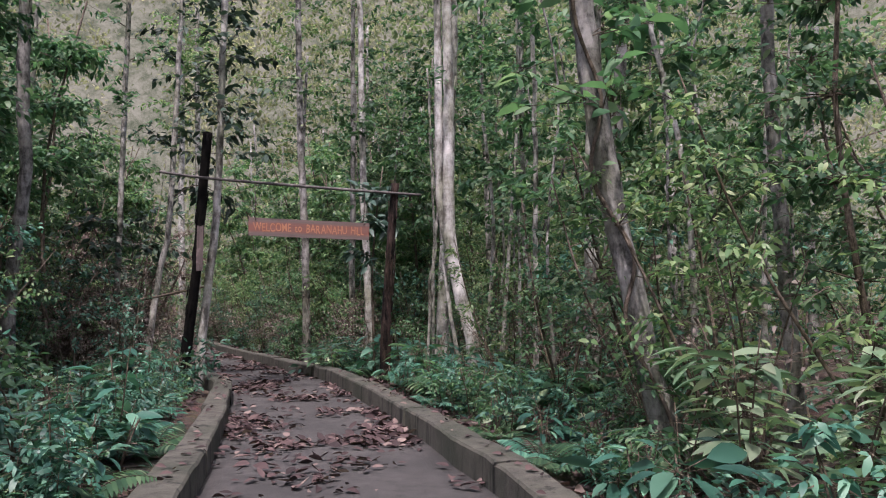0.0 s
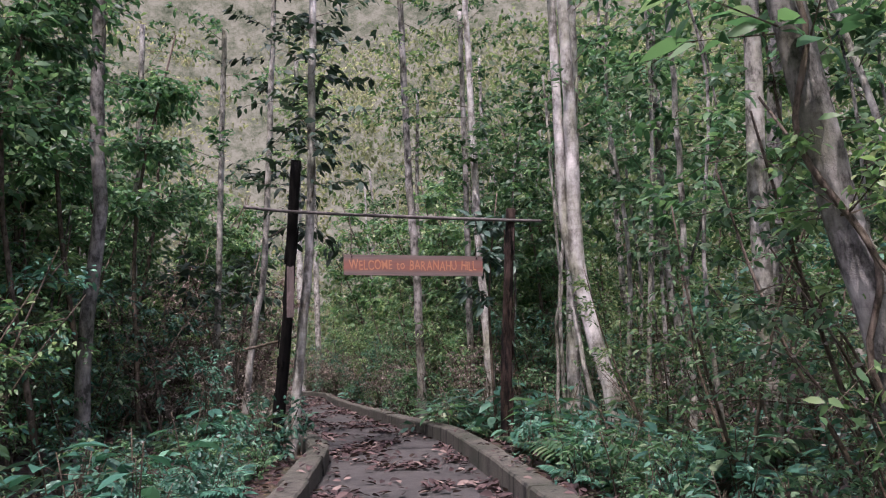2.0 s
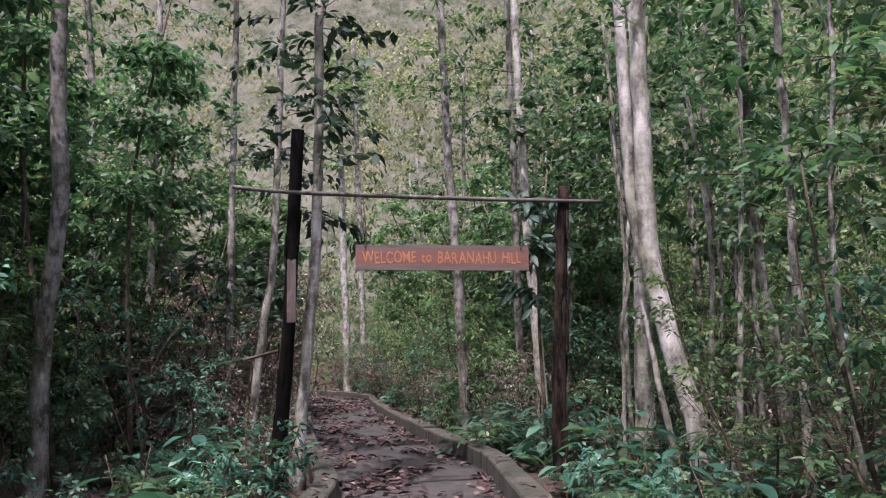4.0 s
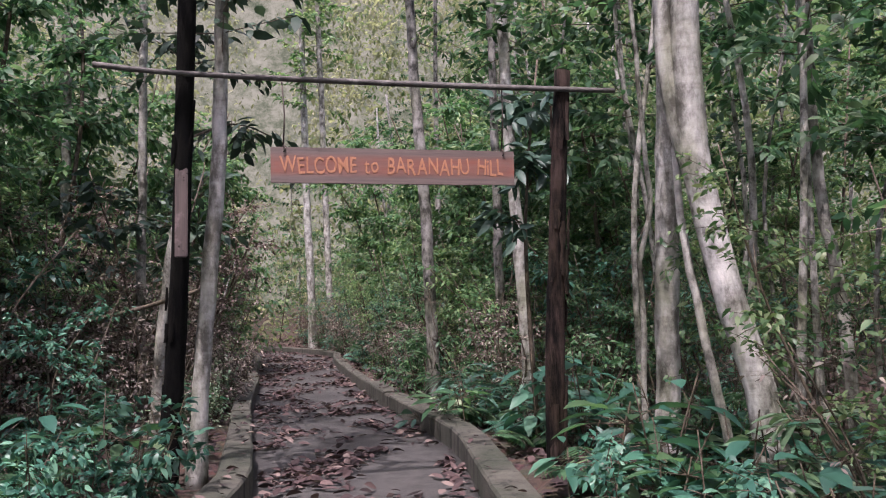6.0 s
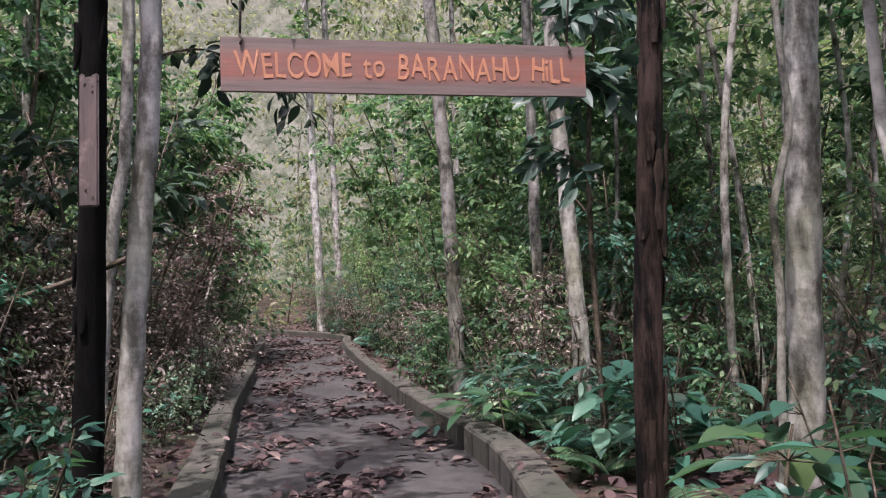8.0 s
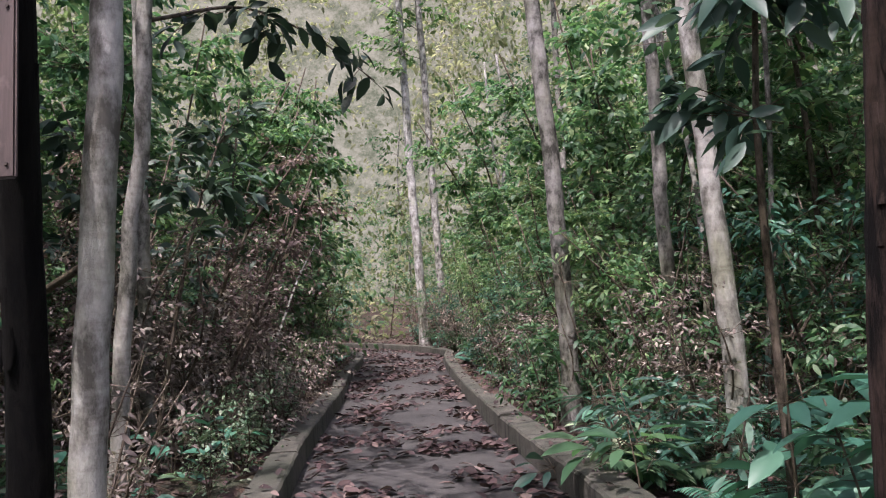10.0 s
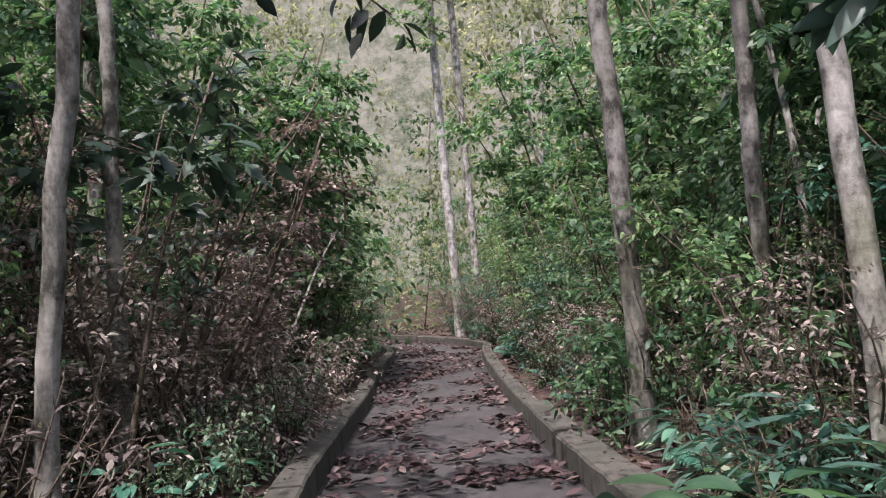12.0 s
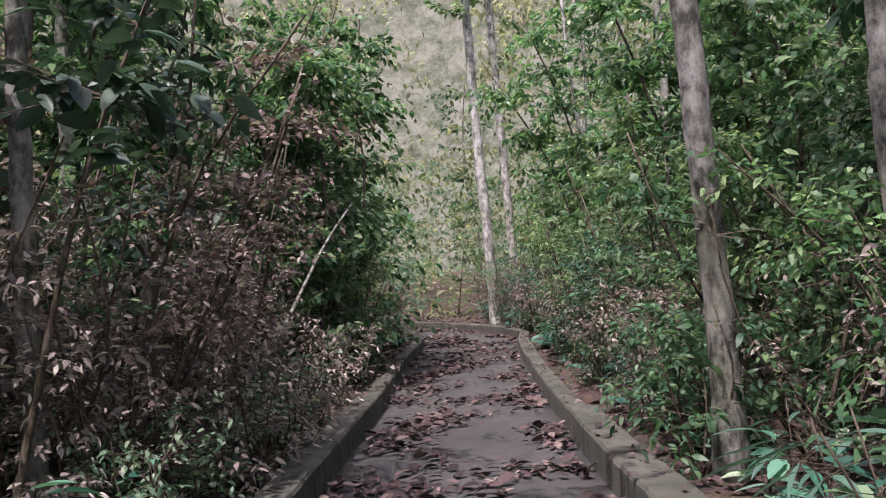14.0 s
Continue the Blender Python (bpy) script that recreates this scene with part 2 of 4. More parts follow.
def tube(pts, radii, sides=8, rough=0.0, rng=None, flare=0.0):
    """Vertices and faces of a tapering, uneven tube along pts, closed at both ends."""
    pts = np.array(pts, float)
    rng = rng or np.random.default_rng(1)
    verts, faces = [], []
    lobes = rng.uniform(0, 6.28, 3)
    for i, p in enumerate(pts):
        d = pts[min(i + 1, len(pts) - 1)] - pts[max(i - 1, 0)]
        d /= np.linalg.norm(d) + 1e-9
        u = np.cross(d, (0, 1, 0.01)) if abs(d[1]) < 0.9 else np.cross(d, (1, 0, 0))
        u /= np.linalg.norm(u)
        w = np.cross(d, u)
        for k in range(sides):
            a = 2 * math.pi * k / sides
            r = radii[i] * (1 + rough * (0.5 * math.sin(2 * a + lobes[0] + i * 0.3) + 0.35 * math.sin(3 * a + lobes[1] - i * 0.2) + rng.uniform(-0.4, 0.4)))
            if flare and i < 3:
                r *= 1 + flare * (1 - i / 3) * (0.6 + 0.6 * math.sin(4 * a + lobes[2]))
            verts.append(p + r * (math.cos(a) * u + math.sin(a) * w))
    n = len(pts)
    for i in range(n - 1):
        for k in range(sides):
            a, b = i * sides + k, i * sides + (k + 1) % sides
            faces.append((a, b, b + sides, a + sides))
    faces.append(tuple(range(sides - 1, -1, -1)))
    faces.append(tuple((n - 1) * sides + k for k in range(sides)))
    return verts, faces


def rows_unit(a):
    return a / (np.linalg.norm(a, axis=1, keepdims=True) + 1e-9)


def leaf_verts(base, along, up, length, width, curl, rows):
    """Vertices of many blades, leaf by leaf. rows: (place along the blade, half width, lift of the edge); a row of no width is one point."""
    a = rows_unit(along)
    s = rows_unit(np.cross(a, up))
    n = np.cross(s, a)
    ln, w, c = length[:, None], width[:, None], curl[:, None]
    out = []
    for t, half, lift in rows:
        mid = base + a * ln * t - n * ln * c * t * t
        if half:
            out += [mid + s * w * half + n * w * lift, mid - s * w * half + n * w * lift]
        else:
            out.append(mid)
    return np.stack(out, 1)


BLADE = [(0, 0, 0), (0.32, 0.44, 0.16), (0.66, 0.38, 0.14), (1, 0, 0)]
BLADE_FACES = [(0, 1, 2), (1, 3, 4), (1, 4, 2), (3, 5, 4)]
FINE = [(0, 0, 0), (0.16, 0.3, 0.1), (0.16, 0, 0), (0.38, 0.5, 0.18), (0.38, 0, 0), (0.66, 0.42, 0.15), (0.66, 0, 0), (0.88, 0.18, 0.06), (0.88, 0, 0), (1, 0, 0)]
FINE_FACES = [(0, 1, 3), (0, 3, 2), (1, 4, 6), (1, 6, 3), (2, 3, 6), (2, 6, 5), (4, 7, 9), (4, 9, 6), (5, 6, 9), (5, 9, 8),
              (7, 10, 12), (7, 12, 9), (8, 9, 12), (8, 12, 11), (10, 13, 12), (12, 13, 11)]


def mesh_from(name, verts, tris, mats, slots=None, smooth=False):
    """A mesh of triangles from arrays."""
    me = bpy.data.meshes.new(name)
    me.vertices.add(len(verts))
    me.vertices.foreach_set("co", np.ascontiguousarray(verts, dtype=np.float32).ravel())
    me.loops.add(tris.size)
    me.loops.foreach_set("vertex_index", np.ascontiguousarray(tris, dtype=np.int32).ravel())
    me.polygons.add(len(tris))
    me.polygons.foreach_set("loop_start", np.arange(0, tris.size, 3, dtype=np.int32))
    for m in mats:
        me.materials.append(m)
    if slots is not None:
        me.polygons.foreach_set("material_index", slots.astype(np.int32))
    me.update(calc_edges=True)
    if smooth:
        me.shade_smooth()
    return me


class Pile:
    """Collects many small shapes for one mesh: either tubes, or leaves."""

    def __init__(self):
        self.v, self.f, self.leaves, self.fine = [], [], [], False

    def add(self, verts, faces):
        o = len(self.v)
        self.v.extend(verts)
        self.f.extend(tuple(i + o for i in f) for f in faces)

    def leaf(self, base, along, up, length, width, curl=0.15, fine=False):
        self.many(np.array([base], float), np.array([along], float), np.array([up], float), np.array([length]), np.array([width]), np.array([curl]), fine)

    def many(self, base, along, up, length, width, curl, fine=False):
        self.fine = fine
        self.leaves.append((base, along, up, length, width, curl))

    def mesh(self, name, mat, smooth=False):
        if not self.leaves:
            return mesh_of(name, self.v, self.f, mat, smooth)
        args = [np.concatenate(c) for c in zip(*self.leaves)]
        v = leaf_verts(*args, FINE if self.fine else BLADE)
        k = v.shape[1]
        tris = (np.arange(len(v))[:, None, None] * k + np.array(FINE_FACES if self.fine else BLADE_FACES)).reshape(-1, 3)
        return mesh_from(name, v.reshape(-1, 3), tris, [mat], None, True)


def unit(v):
    return np.array(v, float) / (np.linalg.norm(v) + 1e-9)


# ---- the path ----
RIGHT = [(2.3, -9), (2.25, -2), (2.0, 2), (1.55, 4.8), (0.91, 7.4), (0.49, 8.54), (0.17, 9.54), (-0.41, 11.1), (-0.97, 12.65), (-1.93, 15.05), (-2.68, 16.8), (-3.92, 18.85),
         (-5.08, 20.75), (-5.95, 22.3), (-6.75, 23.7), (-8.8, 27.5), (-10.2, 30.2), (-11.5, 32.8), (-13.2, 34.7), (-15.2, 36.6), (-17.3, 38), (-21, 39.5), (-27, 41)]
LEFT = [(0.15, -9), (0.1, -2), (-0.1, 2), (-0.55, 4.8), (-1.18, 7.17), (-1.76, 9.04), (-2.5, 11.35), (-3.42, 13.95), (-3.85, 14.8), (-5.03, 16.85), (-6.12, 18.7), (-7.6, 21.4),
        (-8.3, 22.7), (-8.96, 23.85), (-10.3, 26.1), (-11.3, 27.9), (-13.4, 31.7), (-15.4, 34.2), (-18, 36), (-22, 37.5), (-28, 39)]
right_edge, left_edge = smooth_line(RIGHT, 0.3), smooth_line(LEFT, 0.3)


def resample(line, n):
    s = np.concatenate([[0], np.cumsum(np.linalg.norm(np.diff(line, axis=0), axis=1))])
    t = np.linspace(0, s[-1], n)
    return np.stack([np.interp(t, s, line[:, k]) for k in (0, 1)], 1)


R_LINE, L_LINE = resample(right_edge, 240), resample(left_edge, 240)
CENTRE = (R_LINE + L_LINE) / 2


def off_path(x, y):
    """Distance from the line down the middle of the path, and which side: plus is right of it."""
    d = CENTRE - (x, y)
    i = int(np.argmin((d ** 2).sum(1)))
    a = CENTRE[min(i + 1, 239)] - CENTRE[max(i - 1, 0)]
    side = a[0] * (y - CENTRE[i][1]) - a[1] * (x - CENTRE[i][0])
    return math.hypot(*d[i]), (-1 if side > 0 else 1)


def ground_z(x, y):
    d, side = off_path(x, y)
    if d < 1.16:
        return -0.14
    lift = 0.03 * max(0, min(d, 40) - 4)
    rise = 0.03 * max(0.0, min(y, 80) - 34)
    return 0.05 + lift + rise + 0.07 * noise.noise((x * 0.5, y * 0.5, 0)) + 0.03 * noise.noise((x * 1.7, y * 1.7, 3))


def spread(lo, hi, a, b, step):
    """Coordinates: step apart from a to b, ever wider out to lo and hi."""
    mid = list(np.arange(a, b + step / 2, step))
    out, s = [b], step
    while out[-1] < hi:
        s *= 1.5
        out.append(out[-1] + s)
    back, s = [a], step
    while back[-1] > lo:
        s *= 1.5
        back.append(back[-1] - s)
    return back[:0:-1] + mid + out[1:]


def build_ground():
    xs, ys = spread(-900, 900, -28, 16, 0.3), spread(-900, 900, -9, 46, 0.3)
    verts = [(x, y, ground_z(x, y)) for y in ys for x in xs]
    w = len(xs)
    faces = [(j * w + i, j * w + i + 1, (j + 1) * w + i + 1, (j + 1) * w + i) for j in range(len(ys) - 1) for i in range(w - 1)]
    ob = new("ground", mesh_of("ground", verts, faces, GROUND, True))
    tagged(ob, "brown forest floor of soil and old leaves", "ground", kind="structure")


def build_path():
    verts, faces = [], []
    cols = 7
    for i in range(240):
        for k in range(cols):
            q = L_LINE[i] + (R_LINE[i] - L_LINE[i]) * (k / (cols - 1) * 1.04 - 0.02)
            verts.append((q[0], q[1], 0.012 * noise.noise((q[0] * 0.8, q[1] * 0.8, 0))))
        a, b = L_LINE[i], R_LINE[i]
        verts += [(a[0], a[1], -0.2), (b[0], b[1], -0.2)]
    n = cols + 2
    for i in range(239):
        for k in range(cols - 1):
            a = i * n + k
            faces.append((a, a + 1, a + 1 + n, a + n))
        a = i * n
        faces.append((a, a + n, a + n + cols, a + cols))
        faces.append((a + cols - 1, a + cols + 1, a + n + cols + 1, a + n + cols - 1))
    ob = new("footpath", mesh_of("footpath", verts, faces, CONCRETE, True))
    tagged(ob, "worn grey concrete footpath strewn with dead leaves", "footpath", kind="structure")


def build_kerb(name, line, side, seed):
    """A low cast kerb of blocks, out from the edge of the path; side +1 lies to its right."""
    rng = np.random.default_rng(seed)
    root = tagged(new(name), "stained concrete kerb along the footpath", "kerb", kind="structure")
    i = 0
    while i < len(line) - 4:
        n = int(rng.integers(6, 11))
        seg = line[i:i + n + 1]
        if len(seg) < 3:
            break
        far = seg[0][1] > 21
        h, w, shift = (0.2 if far else 0.225) + rng.uniform(-0.015, 0.015), (0.22 if far else 0.275) + rng.uniform(-0.02, 0.02), rng.uniform(-0.018, 0.012)
        verts, faces = [], []
        rows = smooth_line([tuple(q) for q in seg], 0.1)
        last = len(rows) - 1
        for j, q in enumerate(rows):
            d = unit(rows[min(j + 1, last)] - rows[max(j - 1, 0)])
            out = np.array((d[1], -d[0])) * side
            end = 0.006 if j in (0, last) else 0
            prof = [(0, -0.15), (0.004, h - 0.02), (0.02, h), (w * 0.5, h + 0.004), (w - 0.02, h), (w, h - 0.025), (w + 0.01, -0.15)]
            gap = d * (0.008 if j == 0 else -0.008 if j == last else 0)
            for u, z in prof:
                wob = 0.008 * noise.noise((q[0] * 5 + u * 9, q[1] * 5, z * 9))
                p = q + gap + out * (u + shift + wob)
                verts.append((p[0], p[1], z - end + (wob if z > 0 else 0)))
        m = 7
        for j in range(last):
            for k in range(m - 1):
                a = j * m + k
                faces.append((a, a + 1, a + m + 1, a + m) if side < 0 else (a, a + m, a + m + 1, a + 1))
        faces += [tuple(range(m)), tuple(range(last * m + m - 1, last * m - 1, -1))]
        part("kerb_block", mesh_of("kerb_block", verts, faces, KERB_MAT), root)
        i += n
    return root


build_ground()
build_path()
build_kerb("kerb_right", resample(right_edge, 190), 1, 3)
build_kerb("kerb_left", resample(left_edge, 190), -1, 7)


# ---- the gateway ----
def build_gateway():
    gate = thing("gateway", "rustic wooden gateway of two bark posts and a thin crossbeam", "gateway", (-2.5, 14.5, 0))
    inv = Matrix.Translation((2.5, -14.5, 0))

    def post(pts, r, mat, label, seed, rough):
        line = smooth_line(pts, 0.14)
        rad = [r * (1.12 - 0.2 * i / len(line)) for i in range(len(line))]
        me = mesh_of("post", *tube(line, rad, 14, rough, np.random.default_rng(seed)), mat, True)
        ob = part("post", me, gate, label)
        ob.matrix_parent_inverse = inv
        return ob

    left = post([(-4.42, 14.42, -0.1), (-4.26, 14.3, 1.0), (-4.09, 14.15, 2.0), (-4.0, 14.08, 3.0), (-3.93, 14.02, 3.6), (-3.87, 13.96, 4.1)], 0.074, CHARRED, "blackened bark post", 5, 0.1)
    brown = post([(-1.3, 15.34, -0.1), (-1.27, 15.34, 1.1), (-1.22, 15.34, 2.0), (-1.17, 15.34, 2.8), (-1.12, 15.34, 3.45)], 0.073, POST_WOOD, "brown bark post with peeling strips", 9, 0.14)
    g = np.random.default_rng(31)
    for k in range(46):
        z, ang, tall = g.uniform(0.1, 3.1), g.uniform(0, 6.28), g.uniform(0.12, 0.5)
        left_side = k % 3 == 0
        cx, cy = (-4.42 + 0.165 * z - 0.009 * z * z, 14.42 - 0.135 * z + 0.006 * z * z) if left_side else (-1.3 + 0.05 * z, 15.34)
        vs, fs = [], []
        for j in range(5):
            zz, wide = z + tall * j / 4, g.uniform(0.2, 0.5) * (0.5 if j in (0, 4) else 1)
            lean = (0.165 if left_side else 0.05) * (zz - z), (-0.135 if left_side else 0) * (zz - z)
            out = 0.078 + (0.006 if j in (1, 2, 3) else 0.014 * g.uniform(0.4, 1))
            for a, o in ((-wide, out - 0.012), (-wide * 0.9, out), (0, out + 0.004), (wide * 0.9, out), (wide, out - 0.012)):
                vs.append((cx + lean[0] + math.cos(ang + a) * o, cy + lean[1] + math.sin(ang + a) * o, zz))
        for j in range(4):
            fs += [(5 * j + i, 5 * j + i + 1, 5 * j + i + 6, 5 * j + i + 5) for i in range(4)]
        part("bark_strip", mesh_of("bark_strip", vs, fs, CHARRED if left_side else BARK_STRIP, True), left if left_side else brown)
    bm = bmesh.new()
    bmesh.ops.create_cube(bm, size=1, matrix=Matrix.Diagonal((0.1, 0.025, 0.72, 1)))
    bmesh.ops.bevel(bm, geom=[e for e in bm.edges], offset=0.008, segments=2, affect="EDGES")
    me = bpy.data.meshes.new("plank")
    bm.to_mesh(me)
    bm.free()
    me.materials.append(PLANK)
    plank = part("plank", me, gate, "weathered plank nailed to the post")
    plank.matrix_parent_inverse = inv
    plank.matrix_basis = pose(-3.995, 14.03, 2.28, -3, 0, 22)
    for x, z in ((-0.02, 0.3), (0.02, 0.26), (-0.015, -0.27), (0.02, -0.31)):
        part("nail", mesh_of("nail", *tube([(x, -0.02, z), (x, -0.012, z)], [0.006, 0.007], 8), IRON), plank, "dark iron nail head")
    line = smooth_line([(-4.5, 13.62, 3.43), (-3.89, 13.93, 3.37), (-2.45, 14.63, 3.31), (-1.15, 15.24, 3.27), (-0.7, 15.46, 3.26)], 0.15)
    ob = part("crossbeam", mesh_of("crossbeam", *tube(line, [0.024] * len(line), 8, 0.12), BEAM_WOOD, True), gate, "thin pole tied across the posts")
    ob.matrix_parent_inverse = inv


def build_sign():
    a, b = Vector((-3.256, 14.145, 2.47)), Vector((-1.533, 15.159, 2.478))
    mid, ang = (a + b) / 2, math.degrees(math.atan2(b.y - a.y, b.x - a.x))
    length, height, thick = 2.0, 0.285, 0.032
    sign = thing("sign", "hanging brown wooden sign with orange hand-cut lettering", "sign")
    sign.matrix_basis = pose(mid.x, mid.y, mid.z + height / 2, 0, 0.3, ang)
    bm = bmesh.new()
    bmesh.ops.create_grid(bm, x_segments=24, y_segments=3, size=0.5)
    bmesh.ops.transform(bm, matrix=Matrix.Rotation(radians(90), 4, "X") @ Matrix.Diagonal((length, height, 1, 1)), verts=bm.verts)
    for v in bm.verts:
        if abs(v.co.z) > height * 0.4:
            v.co.z += 0.006 * noise.noise((v.co.x * 3, v.co.z * 8, 1))
        v.co.y = -thick / 2
    ex = bmesh.ops.extrude_face_region(bm, geom=bm.faces[:])
    for v in ex["geom"]:
        if isinstance(v, bmesh.types.BMVert):
            v.co.y = thick / 2
    bmesh.ops.recalc_face_normals(bm, faces=bm.faces)
    me = bpy.data.meshes.new("board")
    bm.to_mesh(me)
    bm.free()
    me.materials.append(BOARD)
    part("board", me, sign, "reddish brown plank")
    rng = np.random.default_rng(4)
    text, x = "WELCOME to BARANAHU HiLL", 0.0
    made = []
    for ch in text:
        if ch == " ":
            x += 0.075
            continue
        cu = bpy.data.curves.new("letter", "FONT")
        cu.body, cu.size, cu.extrude, cu.offset, cu.bevel_depth, cu.resolution_u = ch, 0.19, 0.0012, 0.001, 0.0008, 3
        tmp = new("letter", cu)
        me = bpy.data.meshes.new_from_object(tmp.evaluated_get(bpy.context.evaluated_depsgraph_get()))
        bpy.data.objects.remove(tmp)
        xs = [v.co.x for v in me.vertices]
        w = max(xs) - min(xs)
        s = 0.78 if ch in "to" else 1.0
        for v in me.vertices:
            v.co.x -= min(xs)
            v.co.x *= 0.85
            v.co.x += 0.008 * noise.noise((v.co.x * 22, v.co.y * 22, x * 7))
            v.co.y += 0.009 * noise.noise((v.co.x * 22, v.co.y * 22, x * 7 + 4))
        me.materials.clear()
        me.materials.append(PAINT)
        made.append((me, x, rng.uniform(-6, 5), rng.uniform(-0.009, 0.009)))
        x += w * 0.85 + 0.014
    fit = 1.84 / x
    for me, at, turn, dz in made:
        ob = part("letter", me, sign)
        ob.matrix_basis = pose(-0.925 + at * fit, -thick / 2 - 0.002, -0.062 + dz, 90, 0, 0) @ pose(0, 0, 0, 0, 0, turn) @ Matrix.Diagonal((fit, 1, 1, 1))
    for x in (-0.9, 0.9):
        top = 0.69 if x < 0 else 0.66
        wire = tube([(x, 0, height / 2 + 0.01), (x + 0.012, -0.02 * x, 0.4), (x - 0.005, -0.075 * x, top)], [0.007, 0.006, 0.006], 6)
        hanger = part("hanger", mesh_of("hanger", *wire, IRON, True), sign, "dark wire hanger")
        hook = tube([(x, -0.026, 0.1), (x + 0.012, -0.03, 0.125), (x, -0.02, 0.155), (x, 0.02, 0.155), (x, 0.026, 0.1)], [0.007] * 5, 6)
        part("hook", mesh_of("hook", *hook, IRON, True), hanger, "bent iron hook through the board")


build_gateway()
build_sign()


# ---- trees ----
def spray(pile, twigs, base, direction, length, count, size, rng, droop=0.15, fine=False, ratio=0.45):
    """A leafy branch: a thin twig with leaves along both sides."""
    d = unit(direction)
    pts = [np.array(base, float)]
    for k in range(4):
        d = unit(d + rng.normal(0, 0.12, 3) + (0, 0, -droop * 0.3))
        pts.append(pts[-1] + d * length / 4)
    twigs.add(*tube(pts[::2], [0.003 + length * 0.004, 0.0025 + length * 0.002, 0.002], 3))
    t = rng.uniform(0.15, 1.0, count) * 4
    i = np.minimum(3, t.astype(int))
    q = np.array(pts)
    p = q[i] + (q[i + 1] - q[i]) * (t - i)[:, None] + rng.normal(0, 0.03, (count, 3))
    side = np.cross(d, (0, 0, 1)) * rng.choice((-1, 1), count)[:, None]
    al = d * rng.uniform(0.1, 0.8, (count, 1)) + side * rng.uniform(0.4, 1, (count, 1))
    al[:, 2] += rng.uniform(-0.75, 0.25, count)
    up = np.array((0, 0, 1)) + rng.normal(0, 0.55, (count, 3))
    s = size * rng.uniform(0.6, 1.3, count)
    pile.many(p, al, up, s, s * ratio, rng.uniform(0.05, 0.35, count), fine)


def tree(name, label, line, r0, r1, bark, crown=None, seed=1, rough=0.06, flare=0.4, forks=(), group=""):
    """A tree from the points of its trunk. crown: (from height, branches, leaves each, leaf size, reach, material)."""
    rng = np.random.default_rng(seed)
    base = np.array(line[0], float)
    root = thing(name, label, "tree", tuple(base), group)
    pts = smooth_line([tuple(np.array(q) - base) for q in line], 0.22)
    for q in pts[2:]:
        q[:2] += rng.normal(0, 0.006, 2)
    n = len(pts)
    rad = [r0 + (r1 - r0) * i / (n - 1) for i in range(n)]
    p = Pile()
    p.add(*tube(pts, rad, 12, rough, rng, flare))
    for fork, a, b in forks:
        q = smooth_line([tuple(np.array(f) - base) for f in fork], 0.25)
        p.add(*tube(q, [a + (b - a) * i / (len(q) - 1) for i in range(len(q))], 10, rough, rng))
    part("trunk", p.mesh("trunk", bark, True), root)
    if crown:
        h0, nb, nl, size, reach, mat = crown
        leaves, twigs = Pile(), Pile()
        for k in range(nb):
            z = rng.uniform(h0, pts[-1][2])
            i = int(np.argmin(abs(pts[:, 2] - z)))
            a = rng.uniform(0, 2 * math.pi)
            d = (math.cos(a), math.sin(a), rng.uniform(0.0, 0.7))
            ln = reach * rng.uniform(0.5, 1.1)
            spray(leaves, twigs, pts[i], d, ln, nl, size, rng)
        tagged(part("branch", twigs.mesh("branch", TWIG), root), kind="stuff")
        tagged(part("crown", leaves.mesh("crown", mat), root), kind="stuff")
    return root


def z0(x, y):
    return ground_z(x, y) - 0.08


def stand(x, y, *rest):
    """Trunk points from the ground at x, y upwards."""
    return [(x, y, z0(x, y)), *rest]


tree("tree", "slim pale tree just behind the blackened gate post", stand(-4.15, 14.42, (-4.09, 14.42, 0.85), (-3.98, 14.42, 1.98), (-3.88, 14.42, 2.9), (-3.84, 14.42, 4.9), (-3.8, 14.45, 8.5)), 0.072, 0.045, BARK_WHITE, (3.5, 56, 18, 0.17, 1.15, DARK), 11)
tree("tree", "slim pale tree with a sunlit foot", stand(-2.19, 18.7, (-2.21, 18.7, 1.0), (-2.27, 18.7, 2.3), (-2.33, 18.7, 3.3), (-2.4, 18.75, 5.5), (-2.5, 18.8, 9)), 0.088, 0.055, BARK_WHITE, (4.5, 26, 34, 0.14, 1.6, GREEN), 12)
tree("tree", "straight grey tree with ringed bark", stand(-4.05, 20.5, (-4.06, 20.5, 1.4), (-4.09, 20.5, 2.5), (-4.14, 20.5, 3.7), (-4.25, 20.55, 5.3), (-4.33, 20.6, 7.4), (-4.45, 20.7, 11)), 0.1, 0.06, BARK_GREY, (5.5, 30, 34, 0.14, 1.9, YOUNG), 13)
tree("tree", "thin grey tree among undergrowth", stand(-3.0, 20.75, (-3.03, 20.75, 1.6), (-3.03, 20.75, 2.3), (-3.02, 20.75, 3.5), (-3.05, 20.75, 9)), 0.08, 0.05, BARK_GREY, (4.2, 26, 34, 0.13, 1.6, GREEN), 14)
tree("tree", "straight whitish tree with smooth bark", stand(-0.42, 16, (-0.38, 16, 1.2), (-0.33, 16, 2.4), (-0.28, 16, 3.5), (-0.2, 16, 6), (-0.15, 16, 10)), 0.11, 0.07, BARK_WHITE, (5.5, 9, 30, 0.14, 1.5, GREEN), 15)
